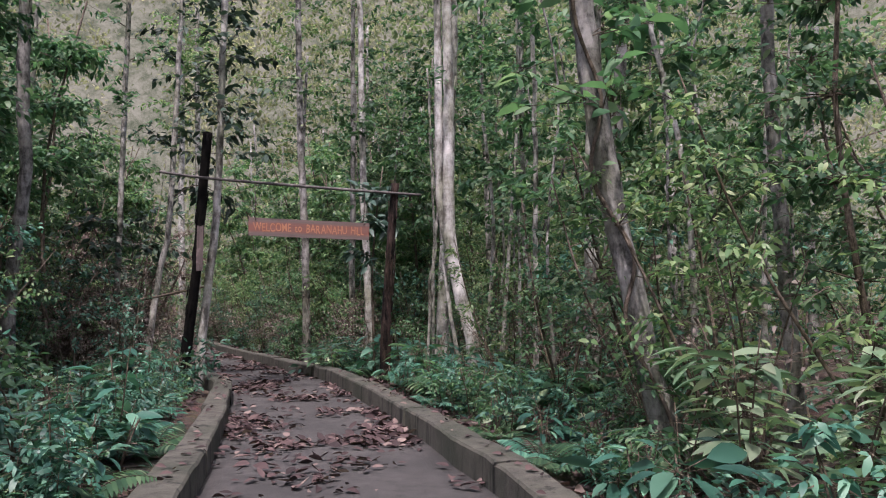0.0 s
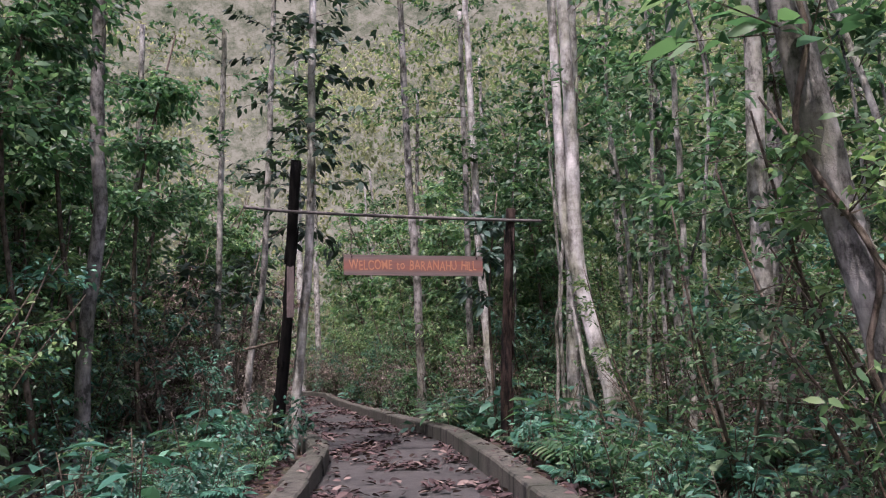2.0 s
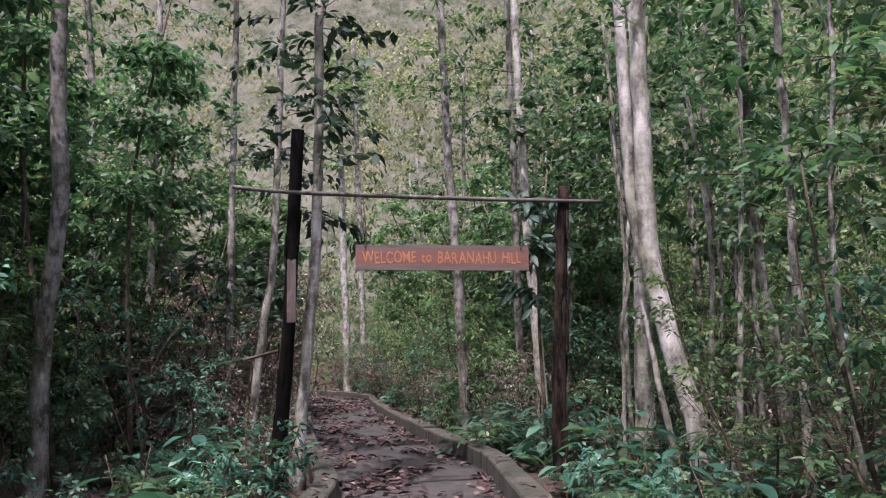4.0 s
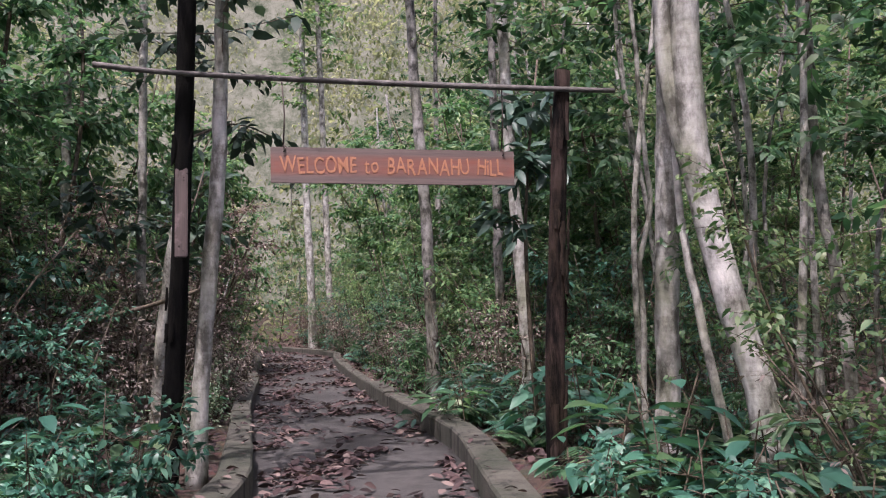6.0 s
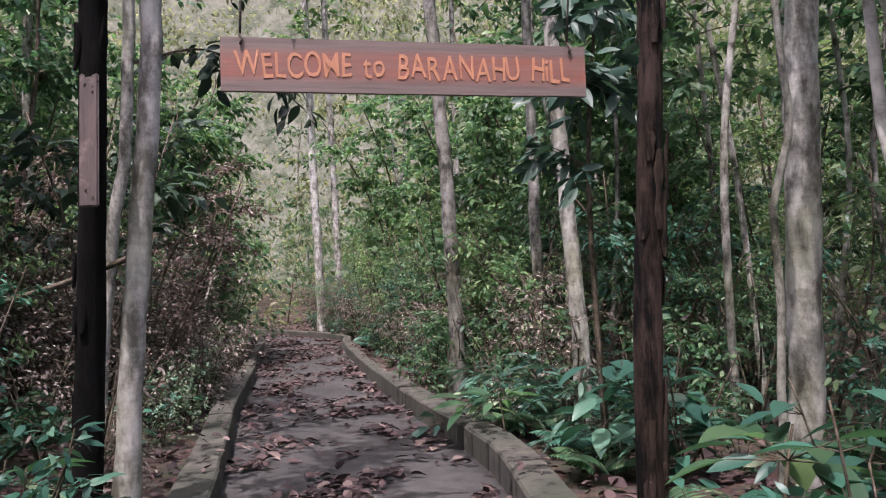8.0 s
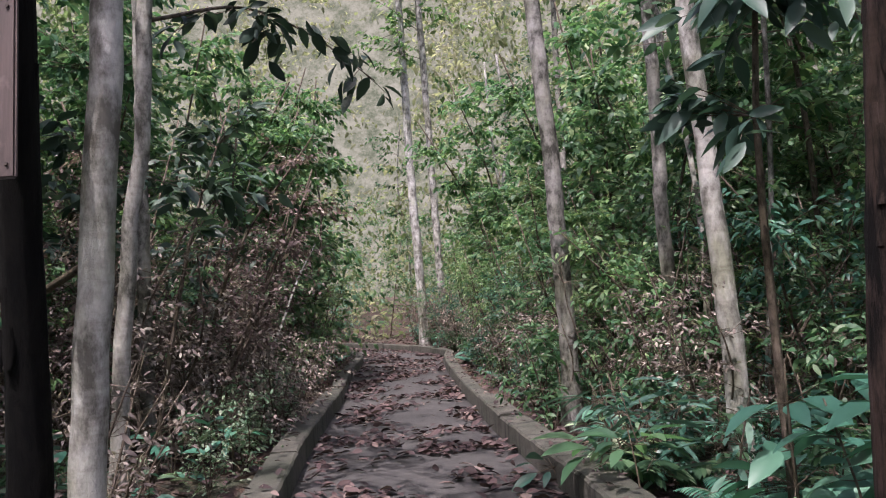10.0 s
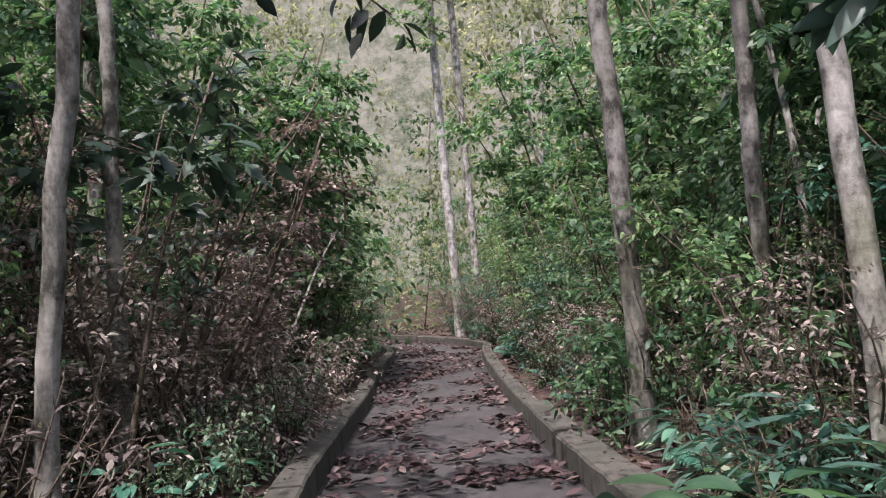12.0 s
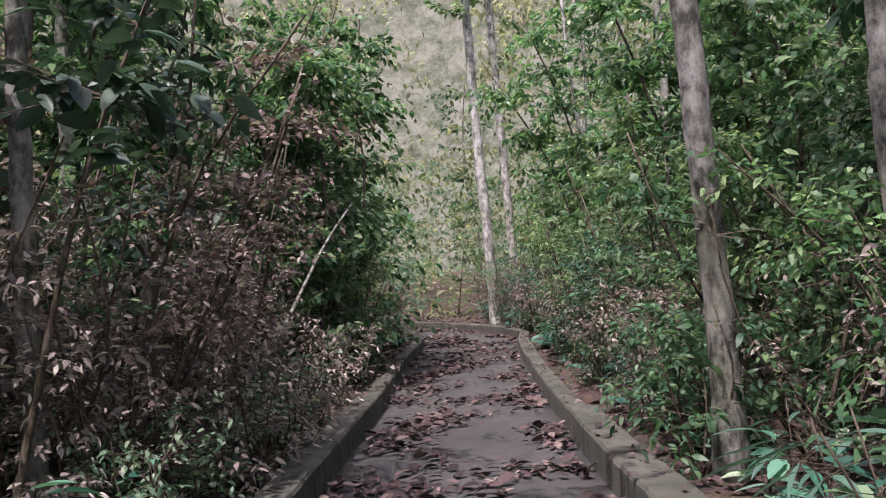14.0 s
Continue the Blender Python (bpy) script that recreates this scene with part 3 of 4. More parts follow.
tree("tree", "forked mottled tree with a thick leaning foot", stand(0.38, 14.1, (0.24, 14.1, 0.9), (0.12, 14.1, 1.4), (0.02, 14.1, 1.85), (-0.06, 14.1, 2.3), (-0.1, 14.1, 3.2), (-0.08, 14.1, 4.3), (-0.12, 14.1, 6.1), (-0.2, 14.1, 10)),
     0.11, 0.055, BARK_WHITE, (5.6, 10, 30, 0.15, 1.6, GREEN), 16, 0.1, 0.5, [([(-0.03, 14.1, 2.1), (-0.2, 14.12, 2.9), (-0.24, 14.15, 4.2), (-0.3, 14.2, 8)], 0.075, 0.05)])
tree("tree", "leaning grey tree with rough bark beside the kerb", stand(2.24, 7.9, (2.06, 7.9, 0.75), (1.86, 7.9, 1.78), (1.71, 7.9, 2.5), (1.6, 7.9, 3.4), (1.5, 7.95, 5), (1.35, 8, 8)),
     0.1, 0.075, BARK_GREY, (2.5, 30, 12, 0.2, 0.95, GREEN), 17, 0.14, 0.5)
tree("tree", "upright pale tree behind the leaning one", stand(1.95, 12.76, (1.96, 12.76, 1.5), (1.98, 12.76, 3.0), (2.02, 12.76, 3.9), (2.05, 12.76, 5.3), (2.05, 12.76, 9)), 0.105, 0.08, BARK, (5, 12, 26, 0.15, 1.5, GREEN), 18)
tree("tree", "thin pale tree in the thicket", stand(1.25, 17, (1.17, 17, 1.5), (1.06, 17, 2.4), (1.02, 17, 4), (1.0, 17, 8)), 0.06, 0.045, BARK, (4.2, 12, 26, 0.13, 1.4, GREEN), 19)
tree("tree", "pale tree in the shade of the thicket", stand(-6.4, 12.9, (-6.37, 12.9, 1.7), (-6.2, 12.9, 3.4), (-6.3, 12.9, 4.7), (-6.3, 12.9, 9)), 0.1, 0.08, BARK_GREY, (4.6, 26, 30, 0.14, 1.6, GREEN), 20)
tree("tree", "slim spotted tree beside the dry thicket", stand(-5.85, 16.15, (-5.75, 16.15, 1.0), (-5.66, 16.15, 1.75), (-5.55, 16.15, 2.4), (-5.45, 16.15, 3.2), (-5.3, 16.2, 8)), 0.06, 0.042, BARK, (4.2, 18, 30, 0.15, 1.4, DARK), 21)
tree("tree", "tall pale tree far down the path", stand(-14.0, 36.6, (-14.05, 36.6, 2.9), (-14.15, 36.6, 5.1), (-14.2, 36.6, 8.3), (-14.3, 36.6, 15)), 0.16, 0.1, BARK_WHITE, (9, 26, 34, 0.22, 2.4, YOUNG), 22)
tree("tree", "tall pale tree far down the path", stand(-13.4, 37.0, (-13.5, 37.0, 2.9), (-13.6, 37.0, 7.1), (-13.8, 37.0, 15)), 0.13, 0.1, BARK, (9, 26, 34, 0.22, 2.4, YOUNG), 23)
tree("tree", "slim white twisting sapling trunk", stand(-0.6, 15.5, (-0.55, 15.5, 1.2), (-0.56, 15.5, 1.8), (-0.46, 15.5, 2.2), (-0.49, 15.5, 3.2), (-0.6, 15.6, 5.5)), 0.026, 0.016, BARK, (4.0, 8, 20, 0.12, 0.9, GREEN), 24, 0.05, 0)
tree("tree", "slim white leaning sapling trunk", stand(0.12, 14.3, (0.04, 14.25, 0.6), (-0.04, 14.2, 1.05), (-0.12, 14.25, 1.5), (-0.2, 14.35, 2.6), (0.0, 14.4, 5)), 0.033, 0.018, BARK, (4.0, 8, 20, 0.12, 0.9, GREEN), 25, 0.05, 0)
tree("tree", "thin pale tree in the thicket", stand(1.22, 14.1, (1.23, 14.1, 2.1), (1.24, 14.1, 3.3), (1.2, 14.1, 7)), 0.045, 0.03, BARK, (4.0, 8, 22, 0.13, 1.2, GREEN), 26)
tree("tree", "slender tree beside the broad-leaved bushes", stand(3.58, 9.5, (3.5, 9.5, 1.7), (3.42, 9.5, 3.4), (3.4, 9.5, 7)), 0.075, 0.055, BARK_GREY, (3.8, 20, 26, 0.16, 1.5, GREEN), 27)
tree("tree", "pale tree in the shade of the thicket", stand(-7.4, 18.0, (-7.4, 18, 1.8), (-7.37, 18, 3.3), (-7.3, 18, 8)), 0.07, 0.05, BARK, (4.4, 20, 30, 0.14, 1.5, GREEN), 28)
tree("tree", "pale tree in the shade of the thicket", stand(-11.7, 21.3, (-11.65, 21.3, 2), (-11.6, 21.3, 4), (-11.5, 21.3, 10)), 0.1, 0.07, BARK, (5, 24, 30, 0.15, 1.7, GREEN), 29)


def vine(label, pts, r):
    line = smooth_line(pts, 0.12)
    ob = new("vine", mesh_of("vine", *tube(line, [r] * len(line), 6, 0.15), TWIG, True))
    tagged(ob, label, "vine")


vine("dark woody vine winding up the leaning tree", [(2.3, 7.78, 0.0), (2.12, 7.75, 0.6), (1.85, 7.77, 1.2), (1.92, 7.78, 1.7), (1.62, 7.78, 2.3), (1.7, 7.78, 2.9), (1.5, 7.8, 3.6), (1.55, 7.85, 4.6)], 0.016)


def stick(name, label, pts, r0, r1, mat=TWIG):
    line = smooth_line(pts, 0.25)
    n = len(line)
    tagged(new(name, mesh_of(name, *tube(line, [r0 + (r1 - r0) * i / n for i in range(n)], 7, 0.12), mat, True)), label, "branch")


stick("fallen_branch", "bare dark branch leaning against a slim tree", [(-8.6, 15.6, 0.1), (-7.2, 15.3, 0.95), (-6.1, 15.2, 1.37), (-5.0, 14.9, 1.55), (-4.02, 14.49, 1.7)], 0.03, 0.016)
stick("leaning_pole", "pale thin pole leaning in the dry undergrowth", [(-8.05, 20.0, 0.0), (-8.17, 20.57, 0.58), (-8.36, 21.3, 1.13), (-9.2, 23.0, 1.95), (-10.0, 24.7, 2.65)], 0.022, 0.014, BARK_GREY)
stick("broken_stem", "broken whitish stem standing in dry brush", [(-7.68, 19.15, -0.05), (-7.7, 19.13, 0.9), (-7.74, 19.12, 1.9)], 0.045, 0.035, BARK_WHITE)
stick("broken_stem", "short broken whitish stem in dry brush", [(-7.58, 19.2, -0.05), (-7.62, 19.2, 0.8), (-7.64, 19.2, 1.7)], 0.035, 0.022, BARK_WHITE)


# ---- undergrowth ----
def sapling(name, label, h, branches, per, size, reach, mat, seed, low=0.15, ratio=0.45, lean=0.12, stems=1, fine=False):
    """A leafy young tree or shrub with one or more thin stems."""
    rng = np.random.default_rng(seed)
    root = thing(name, label, "shrub" if stems > 1 else "sapling", group="undergrowth")
    wood, twigs, leaves = Pile(), Pile(), Pile()
    for s in range(stems):
        a = rng.uniform(0, 6.28)
        tilt = lean * (1 if stems == 1 else 3.2)
        top = np.array((math.cos(a) * h * tilt, math.sin(a) * h * tilt, h * rng.uniform(0.8, 1)))
        mid = top * 0.5 + (rng.normal(0, 0.06 * h), rng.normal(0, 0.06 * h), 0.06 * h)
        line = smooth_line([(0, 0, -0.06), tuple(mid), tuple(top)], h / 9)
        r = 0.006 + 0.0055 * h
        wood.add(*tube(line, [r * (1 - 0.75 * i / len(line)) for i in range(len(line))], 4, 0.05, rng))
        for k in range(branches // stems):
            t = rng.uniform(low, 1.0) ** 0.8
            p = line[min(len(line) - 1, int(t * (len(line) - 1)))]
            b = rng.uniform(0, 6.28)
            spray(leaves, twigs, p, (math.cos(b), math.sin(b), rng.uniform(-0.1, 0.7)), reach * (1.15 - 0.6 * t) * rng.uniform(0.5, 1.1), per, size, rng, 0.2, fine, ratio)
    part("stem", wood.mesh("stem", TWIG, True), root)
    tagged(part("branch", twigs.mesh("branch", TWIG), root), kind="stuff")
    tagged(part("foliage", leaves.mesh("foliage", mat), root), kind="stuff")
    return root


def broadleaf(label, h, count, size, mat, seed, ratio=0.42, whorl=False):
    """A low plant with large drooping leaves."""
    rng = np.random.default_rng(seed)
    root = thing("broadleaf_plant", label, "plant", group="low plants")
    wood, leaves = Pile(), Pile()
    stems = 1 if whorl else int(rng.integers(2, 4))
    for s in range(stems):
        a = rng.uniform(0, 6.28)
        top = np.array((math.cos(a) * h * 0.25, math.sin(a) * h * 0.25, h * rng.uniform(0.7, 1)))
        line = smooth_line([(0, 0, -0.05), tuple(top * 0.5 + (0, 0, 0.05 * h)), tuple(top)], h / 6)
        wood.add(*tube(line, [0.009 - 0.005 * i / len(line) for i in range(len(line))], 5))
        for k in range(count // stems):
            t = rng.uniform(0.75, 1.0) if whorl else rng.uniform(0.25, 1.0)
            p = line[min(len(line) - 1, int(t * (len(line) - 1)))]
            b = 2.4 * k + rng.uniform(-0.4, 0.4)
            d = unit((math.cos(b), math.sin(b), rng.uniform(-0.15, 0.55)))
            st = size * rng.uniform(0.3, 0.7)
            wood.add(*tube([p, p + d * st * 0.6, p + d * st], [0.004, 0.003, 0.002], 3))
            sz = size * rng.uniform(0.65, 1.2)
            leaves.leaf(p + d * st, d + (0, 0, -0.25), unit(np.array((0, 0, 1)) + rng.normal(0, 0.25, 3)), sz, sz * ratio, rng.uniform(0.1, 0.3), True)
    part("stem", wood.mesh("stem", TWIG, True), root)
    tagged(part("foliage", leaves.mesh("foliage", mat), root), kind="stuff")
    return root


def fern(label, fronds, length, mat, seed):
    rng = np.random.default_rng(seed)
    root = thing("fern", label, "fern", group="low plants")
    wood, leaves = Pile(), Pile()
    for k in range(fronds):
        a = 6.28 * k / fronds + rng.uniform(-0.3, 0.3)
        d = np.array((math.cos(a), math.sin(a), 0))
        ln = length * rng.uniform(0.7, 1.1)
        pts = [d * ln * t * 0.85 + (0, 0, ln * (0.95 * t - 0.65 * t * t)) for t in np.linspace(0, 1, 8)]
        wood.add(*tube(pts, [0.006 - 0.0006 * i for i in range(8)], 3))
        for t in np.linspace(0.18, 1, 16):
            i = min(6, int(t * 7))
            p = pts[i] + (pts[i + 1] - pts[i]) * (t * 7 - i)
            for s in (-1, 1):
                side = np.cross(d, (0, 0, 1)) * s
                w = ln * 0.3 * math.sin(math.pi * min(0.97, 0.2 + 0.78 * t)) + 0.01
                leaves.leaf(p, side + d * 0.4 + (0, 0, -0.15), (0, 0, 1), w, w * 0.22 + 0.006, 0.2)
    part("stem", wood.mesh("stem", TWIG, True), root)
    tagged(part("foliage", leaves.mesh("foliage", mat), root), kind="stuff")
    return root


rng = np.random.default_rng(20)
TALL = [sapling("sapling", "tall green sapling with small leaves", h, b, n, s, r, m, 100 + i, 0.22) for i, (h, b, n, s, r, m) in enumerate([
    (5.5, 64, 20, 0.11, 1.4, GREEN), (7.0, 74, 20, 0.12, 1.6, YOUNG), (4.5, 60, 20, 0.1, 1.2, LUSH), (6.2, 68, 20, 0.12, 1.4, GREEN)])]
MID = [sapling("shrub", "green shrub with small dense leaves", h, b, n, s, r, m, 200 + i, 0.08, 0.42, 0.12, st) for i, (h, b, n, s, r, m, st) in enumerate([
    (2.6, 54, 20, 0.08, 0.9, GREEN, 3), (2.0, 50, 20, 0.075, 0.8, LUSH, 3), (3.2, 60, 20, 0.09, 1.0, YOUNG, 2), (2.4, 50, 18, 0.095, 0.9, TEAL, 3)])]
DRYS = [sapling("dry_shrub", "withered brown shrub with curled dry leaves", h, b, n, s, r, DRY, 300 + i, 0.1, 0.4, 0.12, 3) for i, (h, b, n, s, r) in enumerate([
    (1.7, 48, 16, 0.07, 0.8), (2.4, 54, 17, 0.075, 0.9), (1.1, 38, 14, 0.065, 0.6)])]
DARKS = [sapling("dark_shrub", "dark shrub with glossy drooping leaves", h, b, n, s, r, DARK, 320 + i, 0.25, 0.4, 0.1, 2) for i, (h, b, n, s, r) in enumerate([
    (3.2, 44, 14, 0.2, 1.1), (4.0, 50, 14, 0.17, 1.2)])]
LOW = [sapling("seedling", "low green seedling bush", h, b, n, s, r, m, 400 + i, 0.1, 0.4, 0.1, 3) for i, (h, b, n, s, r, m) in enumerate([
    (0.7, 26, 11, 0.09, 0.4, GREEN), (0.9, 28, 12, 0.1, 0.5, TEAL), (1.2, 32, 12, 0.1, 0.55, GREEN)])]
BROAD = [broadleaf("low plant with large blue-green leaves", h, c, s, m, 500 + i, q, w) for i, (h, c, s, m, q, w) in enumerate([
    (0.6, 18, 0.22, TEAL, 0.42, False), (0.45, 9, 0.26, TEAL, 0.36, True), (0.9, 22, 0.24, TEAL, 0.45, False), (0.7, 10, 0.3, GREEN, 0.4, True), (0.35, 10, 0.16, PALE, 0.45, False)])]
PALES = sapling("seedling", "low pale seedling bush with small leaves", 0.8, 36, 12, 0.06, 0.45, PALE, 410, 0.1, 0.42, 0.1, 3)
BLADES = broadleaf("clump of long narrow arching blue-green leaves", 0.75, 26, 0.34, VINE_LEAF, 530, 0.17)
FERNS = [fern("low arching green fern on leaf litter", 9, 0.6, TEAL, 601), fern("low arching green fern on leaf litter", 7, 0.8, GREEN, 602)]
FIRST, PARTS = {}, {}


def put(proto, x, y, scale=1.0, turn=None, z=None):
    turn = rng.uniform(0, 360) if turn is None else turn
    z = ground_z(x, y) if z is None else z
    m = pose(x, y, z, rng.normal(0, 4), rng.normal(0, 4), turn)
    if proto.name not in FIRST:
        FIRST[proto.name] = True
        proto.scale = (scale,) * 3
        proto.matrix_basis = m @ Matrix.Diagonal((scale, scale, scale, 1))
        return proto
    if proto.name not in PARTS:
        PARTS[proto.name] = list(proto.children)
    ob = proto.copy()
    scene.collection.objects.link(ob)
    for o in PARTS[proto.name]:
        c = o.copy()
        scene.collection.objects.link(c)
        c.parent = ob
    ob.matrix_basis = m @ Matrix.Diagonal((scale, scale, scale, 1))
    return ob


def scatter(protos, count, near, far, ys, scales, side=0, weights=None, apart=0.0, clear=()):
    """Plants between near and far from the path's middle line, along ys; none within clear spots (x, y, r)."""
    done, tries, spots = 0, 0, []
    while done < count and tries < count * 12:
        tries += 1
        y = rng.uniform(*ys)
        i = int(np.argmin(abs(CENTRE[:, 1] - y)))
        x = CENTRE[i][0] + rng.choice((-1, 1)) * rng.uniform(near, far) * 1.15
        d, s = off_path(x, y)
        if not near <= d <= far or (side and s != side) or any(math.hypot(x - a, y - b) < r for a, b, r in clear):
            continue
        if apart and any(math.hypot(x - a, y - b) < apart for a, b in spots):
            continue
        spots.append((x, y))
        put(protos[int(rng.choice(len(protos), p=weights))], x, y, rng.uniform(*scales))
        done += 1


def at(proto, *spots):
    for x, y, s in spots:
        put(proto, x, y, s)


# plants beside the path that stand out
BRIGHT = broadleaf("tall bush with long pale sunlit leaves", 1.35, 46, 0.26, PALE, 520, 0.34)
at(BRIGHT, (2.45, 6.9, 1.0), (3.0, 6.7, 1.05), (2.75, 7.5, 1.15), (3.4, 7.2, 1.1), (3.6, 8.2, 1.1), (2.9, 8.4, 0.9))
at(BROAD[1], (1.95, 6.0, 1.15), (2.4, 6.1, 1.0), (1.62, 6.5, 0.8), (-1.02, 14.25, 1.0), (2.05, 5.4, 0.9), (-3.4, 18.2, 0.9))
at(BROAD[3], (-0.72, 14.2, 1.35), (2.7, 5.8, 0.9), (-0.3, 13.4, 1.0), (-3.1, 17.7, 1.1), (-2.6, 17.2, 0.9))
at(BROAD[4], (2.35, 5.7, 1.1), (-2.95, 18.7, 1.6), (-3.0, 18.4, 1.3), (-0.5, 13.9, 1.4))
at(BRIGHT, (0.25, 13.2, 0.75), (0.75, 13.5, 0.9))
at(FERNS[1], (-0.1, 13.3, 1.1), (0.3, 12.7, 1.2), (-0.75, 14.6, 0.9), (-2.6, 18.0, 1.0))
at(BROAD[2], (0.1, 13.5, 0.95), (-0.35, 13.7, 0.85), (0.5, 13.1, 0.9), (-2.7, 8.0, 0.9), (-3.1, 6.9, 1.1), (-0.1, 13.0, 0.9), (0.5, 12.2, 0.8), (-5.6, 16.2, 0.5), (-0.35, 14.9, 1.0))
at(FERNS[0], (-2.6, 8.8, 1.0), (-2.4, 7.4, 1.0), (-3.0, 9.6, 1.1), (-3.3, 10.6, 1.0), (-3.6, 11.6, 0.9), (-5.0, 14.6, 0.9))
at(PALES, (-6.2, 17.9, 0.9), (-6.7, 18.6, 1.0), (-7.1, 19.1, 0.8), (-7.4, 20.0, 1.0), (-5.9, 17.1, 0.7), (-8.1, 20.9, 1.0), (-7.7, 20.4, 0.7), (-6.9, 18.0, 0.9))
at(BLADES, (-3.0, 18.6, 1.0), (-2.6, 17.9, 0.9), (-3.3, 19.3, 0.8), (-2.4, 18.9, 1.1), (-3.6, 20.0, 0.8), (-2.1, 17.3, 1.0), (0.4, 12.2, 0.9), (2.1, 7.0, 0.9), (-2.3, 6.4, 1.0), (-2.9, 8.4, 1.0))
CLIMB = [sapling("climber", "climbing plant with long hanging glossy leaves", h, b, n, 0.2, r, m, 340 + i, low, 0.36, 0.05, 1, True) for i, (h, b, n, r, low, m) in enumerate([
    (4.3, 44, 9, 0.75, 0.55, VINE_LEAF)])]
at(CLIMB[0], (-1.72, 16.75, 1.0))
OVER = sapling("dark_shrub", "dark shrub with broad glossy leaves overhanging the path", 3.5, 40, 9, 0.18, 1.35, DARK, 350, 0.58, 0.45, 0.1, 2, True)
at(OVER, (-6.75, 17.35, 1.1))
at(DARKS[0], (-8.6, 16.6, 1.0))
at(DARKS[1], (-8.9, 19.0, 1.0))
at(MID[2], (-6.35, 25.1, 0.55), (-6.9, 26.3, 0.7), (-4.6, 22.6, 0.6), (-11.2, 26.0, 0.7), (-10.0, 24.0, 0.6))
at(DRYS[0], (-5.5, 23.3, 0.8), (-5.0, 22.5, 0.8), (-7.2, 18.6, 0.9), (-6.7, 17.9, 0.9), (-7.9, 19.6, 1.0), (-8.7, 20.8, 0.9))
at(DRYS[1], (-7.6, 18.0, 1.0), (-8.6, 19.6, 1.0), (-9.6, 21.8, 1.0), (-7.9, 17.0, 0.9))
at(DRYS[2], (-6.9, 19.3, 1.0), (-7.5, 20.3, 1.0), (-8.3, 21.6, 1.0), (-5.2, 15.5, 0.9), (-8.9, 23.0, 0.9), (-4.9, 21.9, 0.7))

at(BROAD[4], (-7.35, 19.3, 1.5), (-7.75, 19.9, 1.3), (-8.0, 20.5, 1.4), (-6.3, 16.9, 1.2), (-6.95, 18.7, 1.1), (-9.0, 22.1, 1.4))
at(LOW[0], (-7.6, 19.4, 0.7), (-8.6, 21.0, 0.9), (-9.3, 22.6, 1.0))
at(FERNS[1], (1.35, 12.4, 1.5), (0.9, 11.6, 1.2))
DEAD = [sapling("dead_shrub", "bare dead shrub of thin grey twigs", h, n, 2, 0.08, r, DRY, 360 + i, 0.1, 0.4, 0.12, 4) for i, (h, n, r) in enumerate([(1.5, 44, 0.6), (2.3, 52, 0.8)])]
scatter(DEAD, 34, 1.8, 4.5, (15, 32), (0.7, 1.2), side=-1)
scatter(DEAD, 34, 2.1, 5, (7, 30), (0.6, 1.0), side=1, clear=[(-1.0, 14.8, 2.2)])

# leafy walls on both sides of the far stretch of the path
LEAFY = [sapling("leafy_tree", "bushy young tree, green down to the ground", h, b, n, s, r, m, 370 + i, 0.04, 0.46, 0.06, 2) for i, (h, b, n, s, r, m) in enumerate([
    (5.2, 150, 22, 0.15, 1.35, LUSH), (6.6, 170, 22, 0.16, 1.5, LUSH), (4.0, 120, 22, 0.13, 1.15, YOUNG)])]
at(LEAFY[0], (-10.9, 23.4, 1.0), (-12.8, 26.9, 1.05), (-4.5, 24.6, 1.0), (-7.4, 29.3, 1.05), (-3.0, 22.6, 0.9), (-15.0, 31.0, 1.1))
at(LEAFY[1], (-10.5, 24.3, 1.0), (-11.4, 26.2, 1.05), (-12.1, 25.0, 1.0), (-14.2, 28.9, 1.1), (-5.7, 26.7, 1.0), (-9.2, 32.3, 1.1), (-3.6, 27.0, 1.1), (-11.9, 22.0, 1.0), (-1.6, 22.0, 1.0), (-13.5, 24.0, 1.1))
at(LEAFY[2], (-10.2, 21.7, 0.9), (-11.7, 24.2, 0.8), (-6.6, 28.2, 0.9), (-4.2, 23.3, 0.75), (-8.4, 31.4, 1.0), (-13.3, 28.0, 0.9))
CROWNED = sapling("young_tree", "slim young tree with a full green crown", 7.5, 100, 20, 0.15, 1.5, GREEN, 376, 0.5, 0.46, 0.05)
# the three below y = 6 are unseen, added to shade the start
at(CROWNED, (-7.4, 15.6, 1.0), (-9.6, 17.6, 1.1), (-9.0, 15.2, 1.1), (-11.2, 20.0, 1.2), (-3.4, 5.5, 0.9), (-3.9, 3.6, 1.0), (-3.1, 2.2, 0.9), (-5.7, 11.4, 1.0), (-6.6, 13.4, 1.05), (-5.2, 9.0, 0.95), (-7.8, 11.0, 1.1), (-8.9, 13.6, 1.1), (-6.6, 8.2, 1.0), (-9.6, 10.6, 1.2), (-10.6, 15.4, 1.1))
WITHER = [sapling("withered_bush", "tall withered bush hung with dead brown leaves", h, b, n, s, r, WITHERED, 380 + i, 0.05, 0.5, 0.1, 4) for i, (h, b, n, s, r) in enumerate([
    (3.5, 140, 20, 0.065, 1.05), (2.4, 100, 18, 0.06, 0.9)])]
at(WITHER[0], (-7.5, 18.6, 1.0), (-8.5, 20.5, 0.92), (-8.9, 18.3, 1.0))
at(WITHER[1], (-9.5, 21.4, 1.0), (-9.4, 19.6, 1.1), (-7.6, 16.7, 1.1))


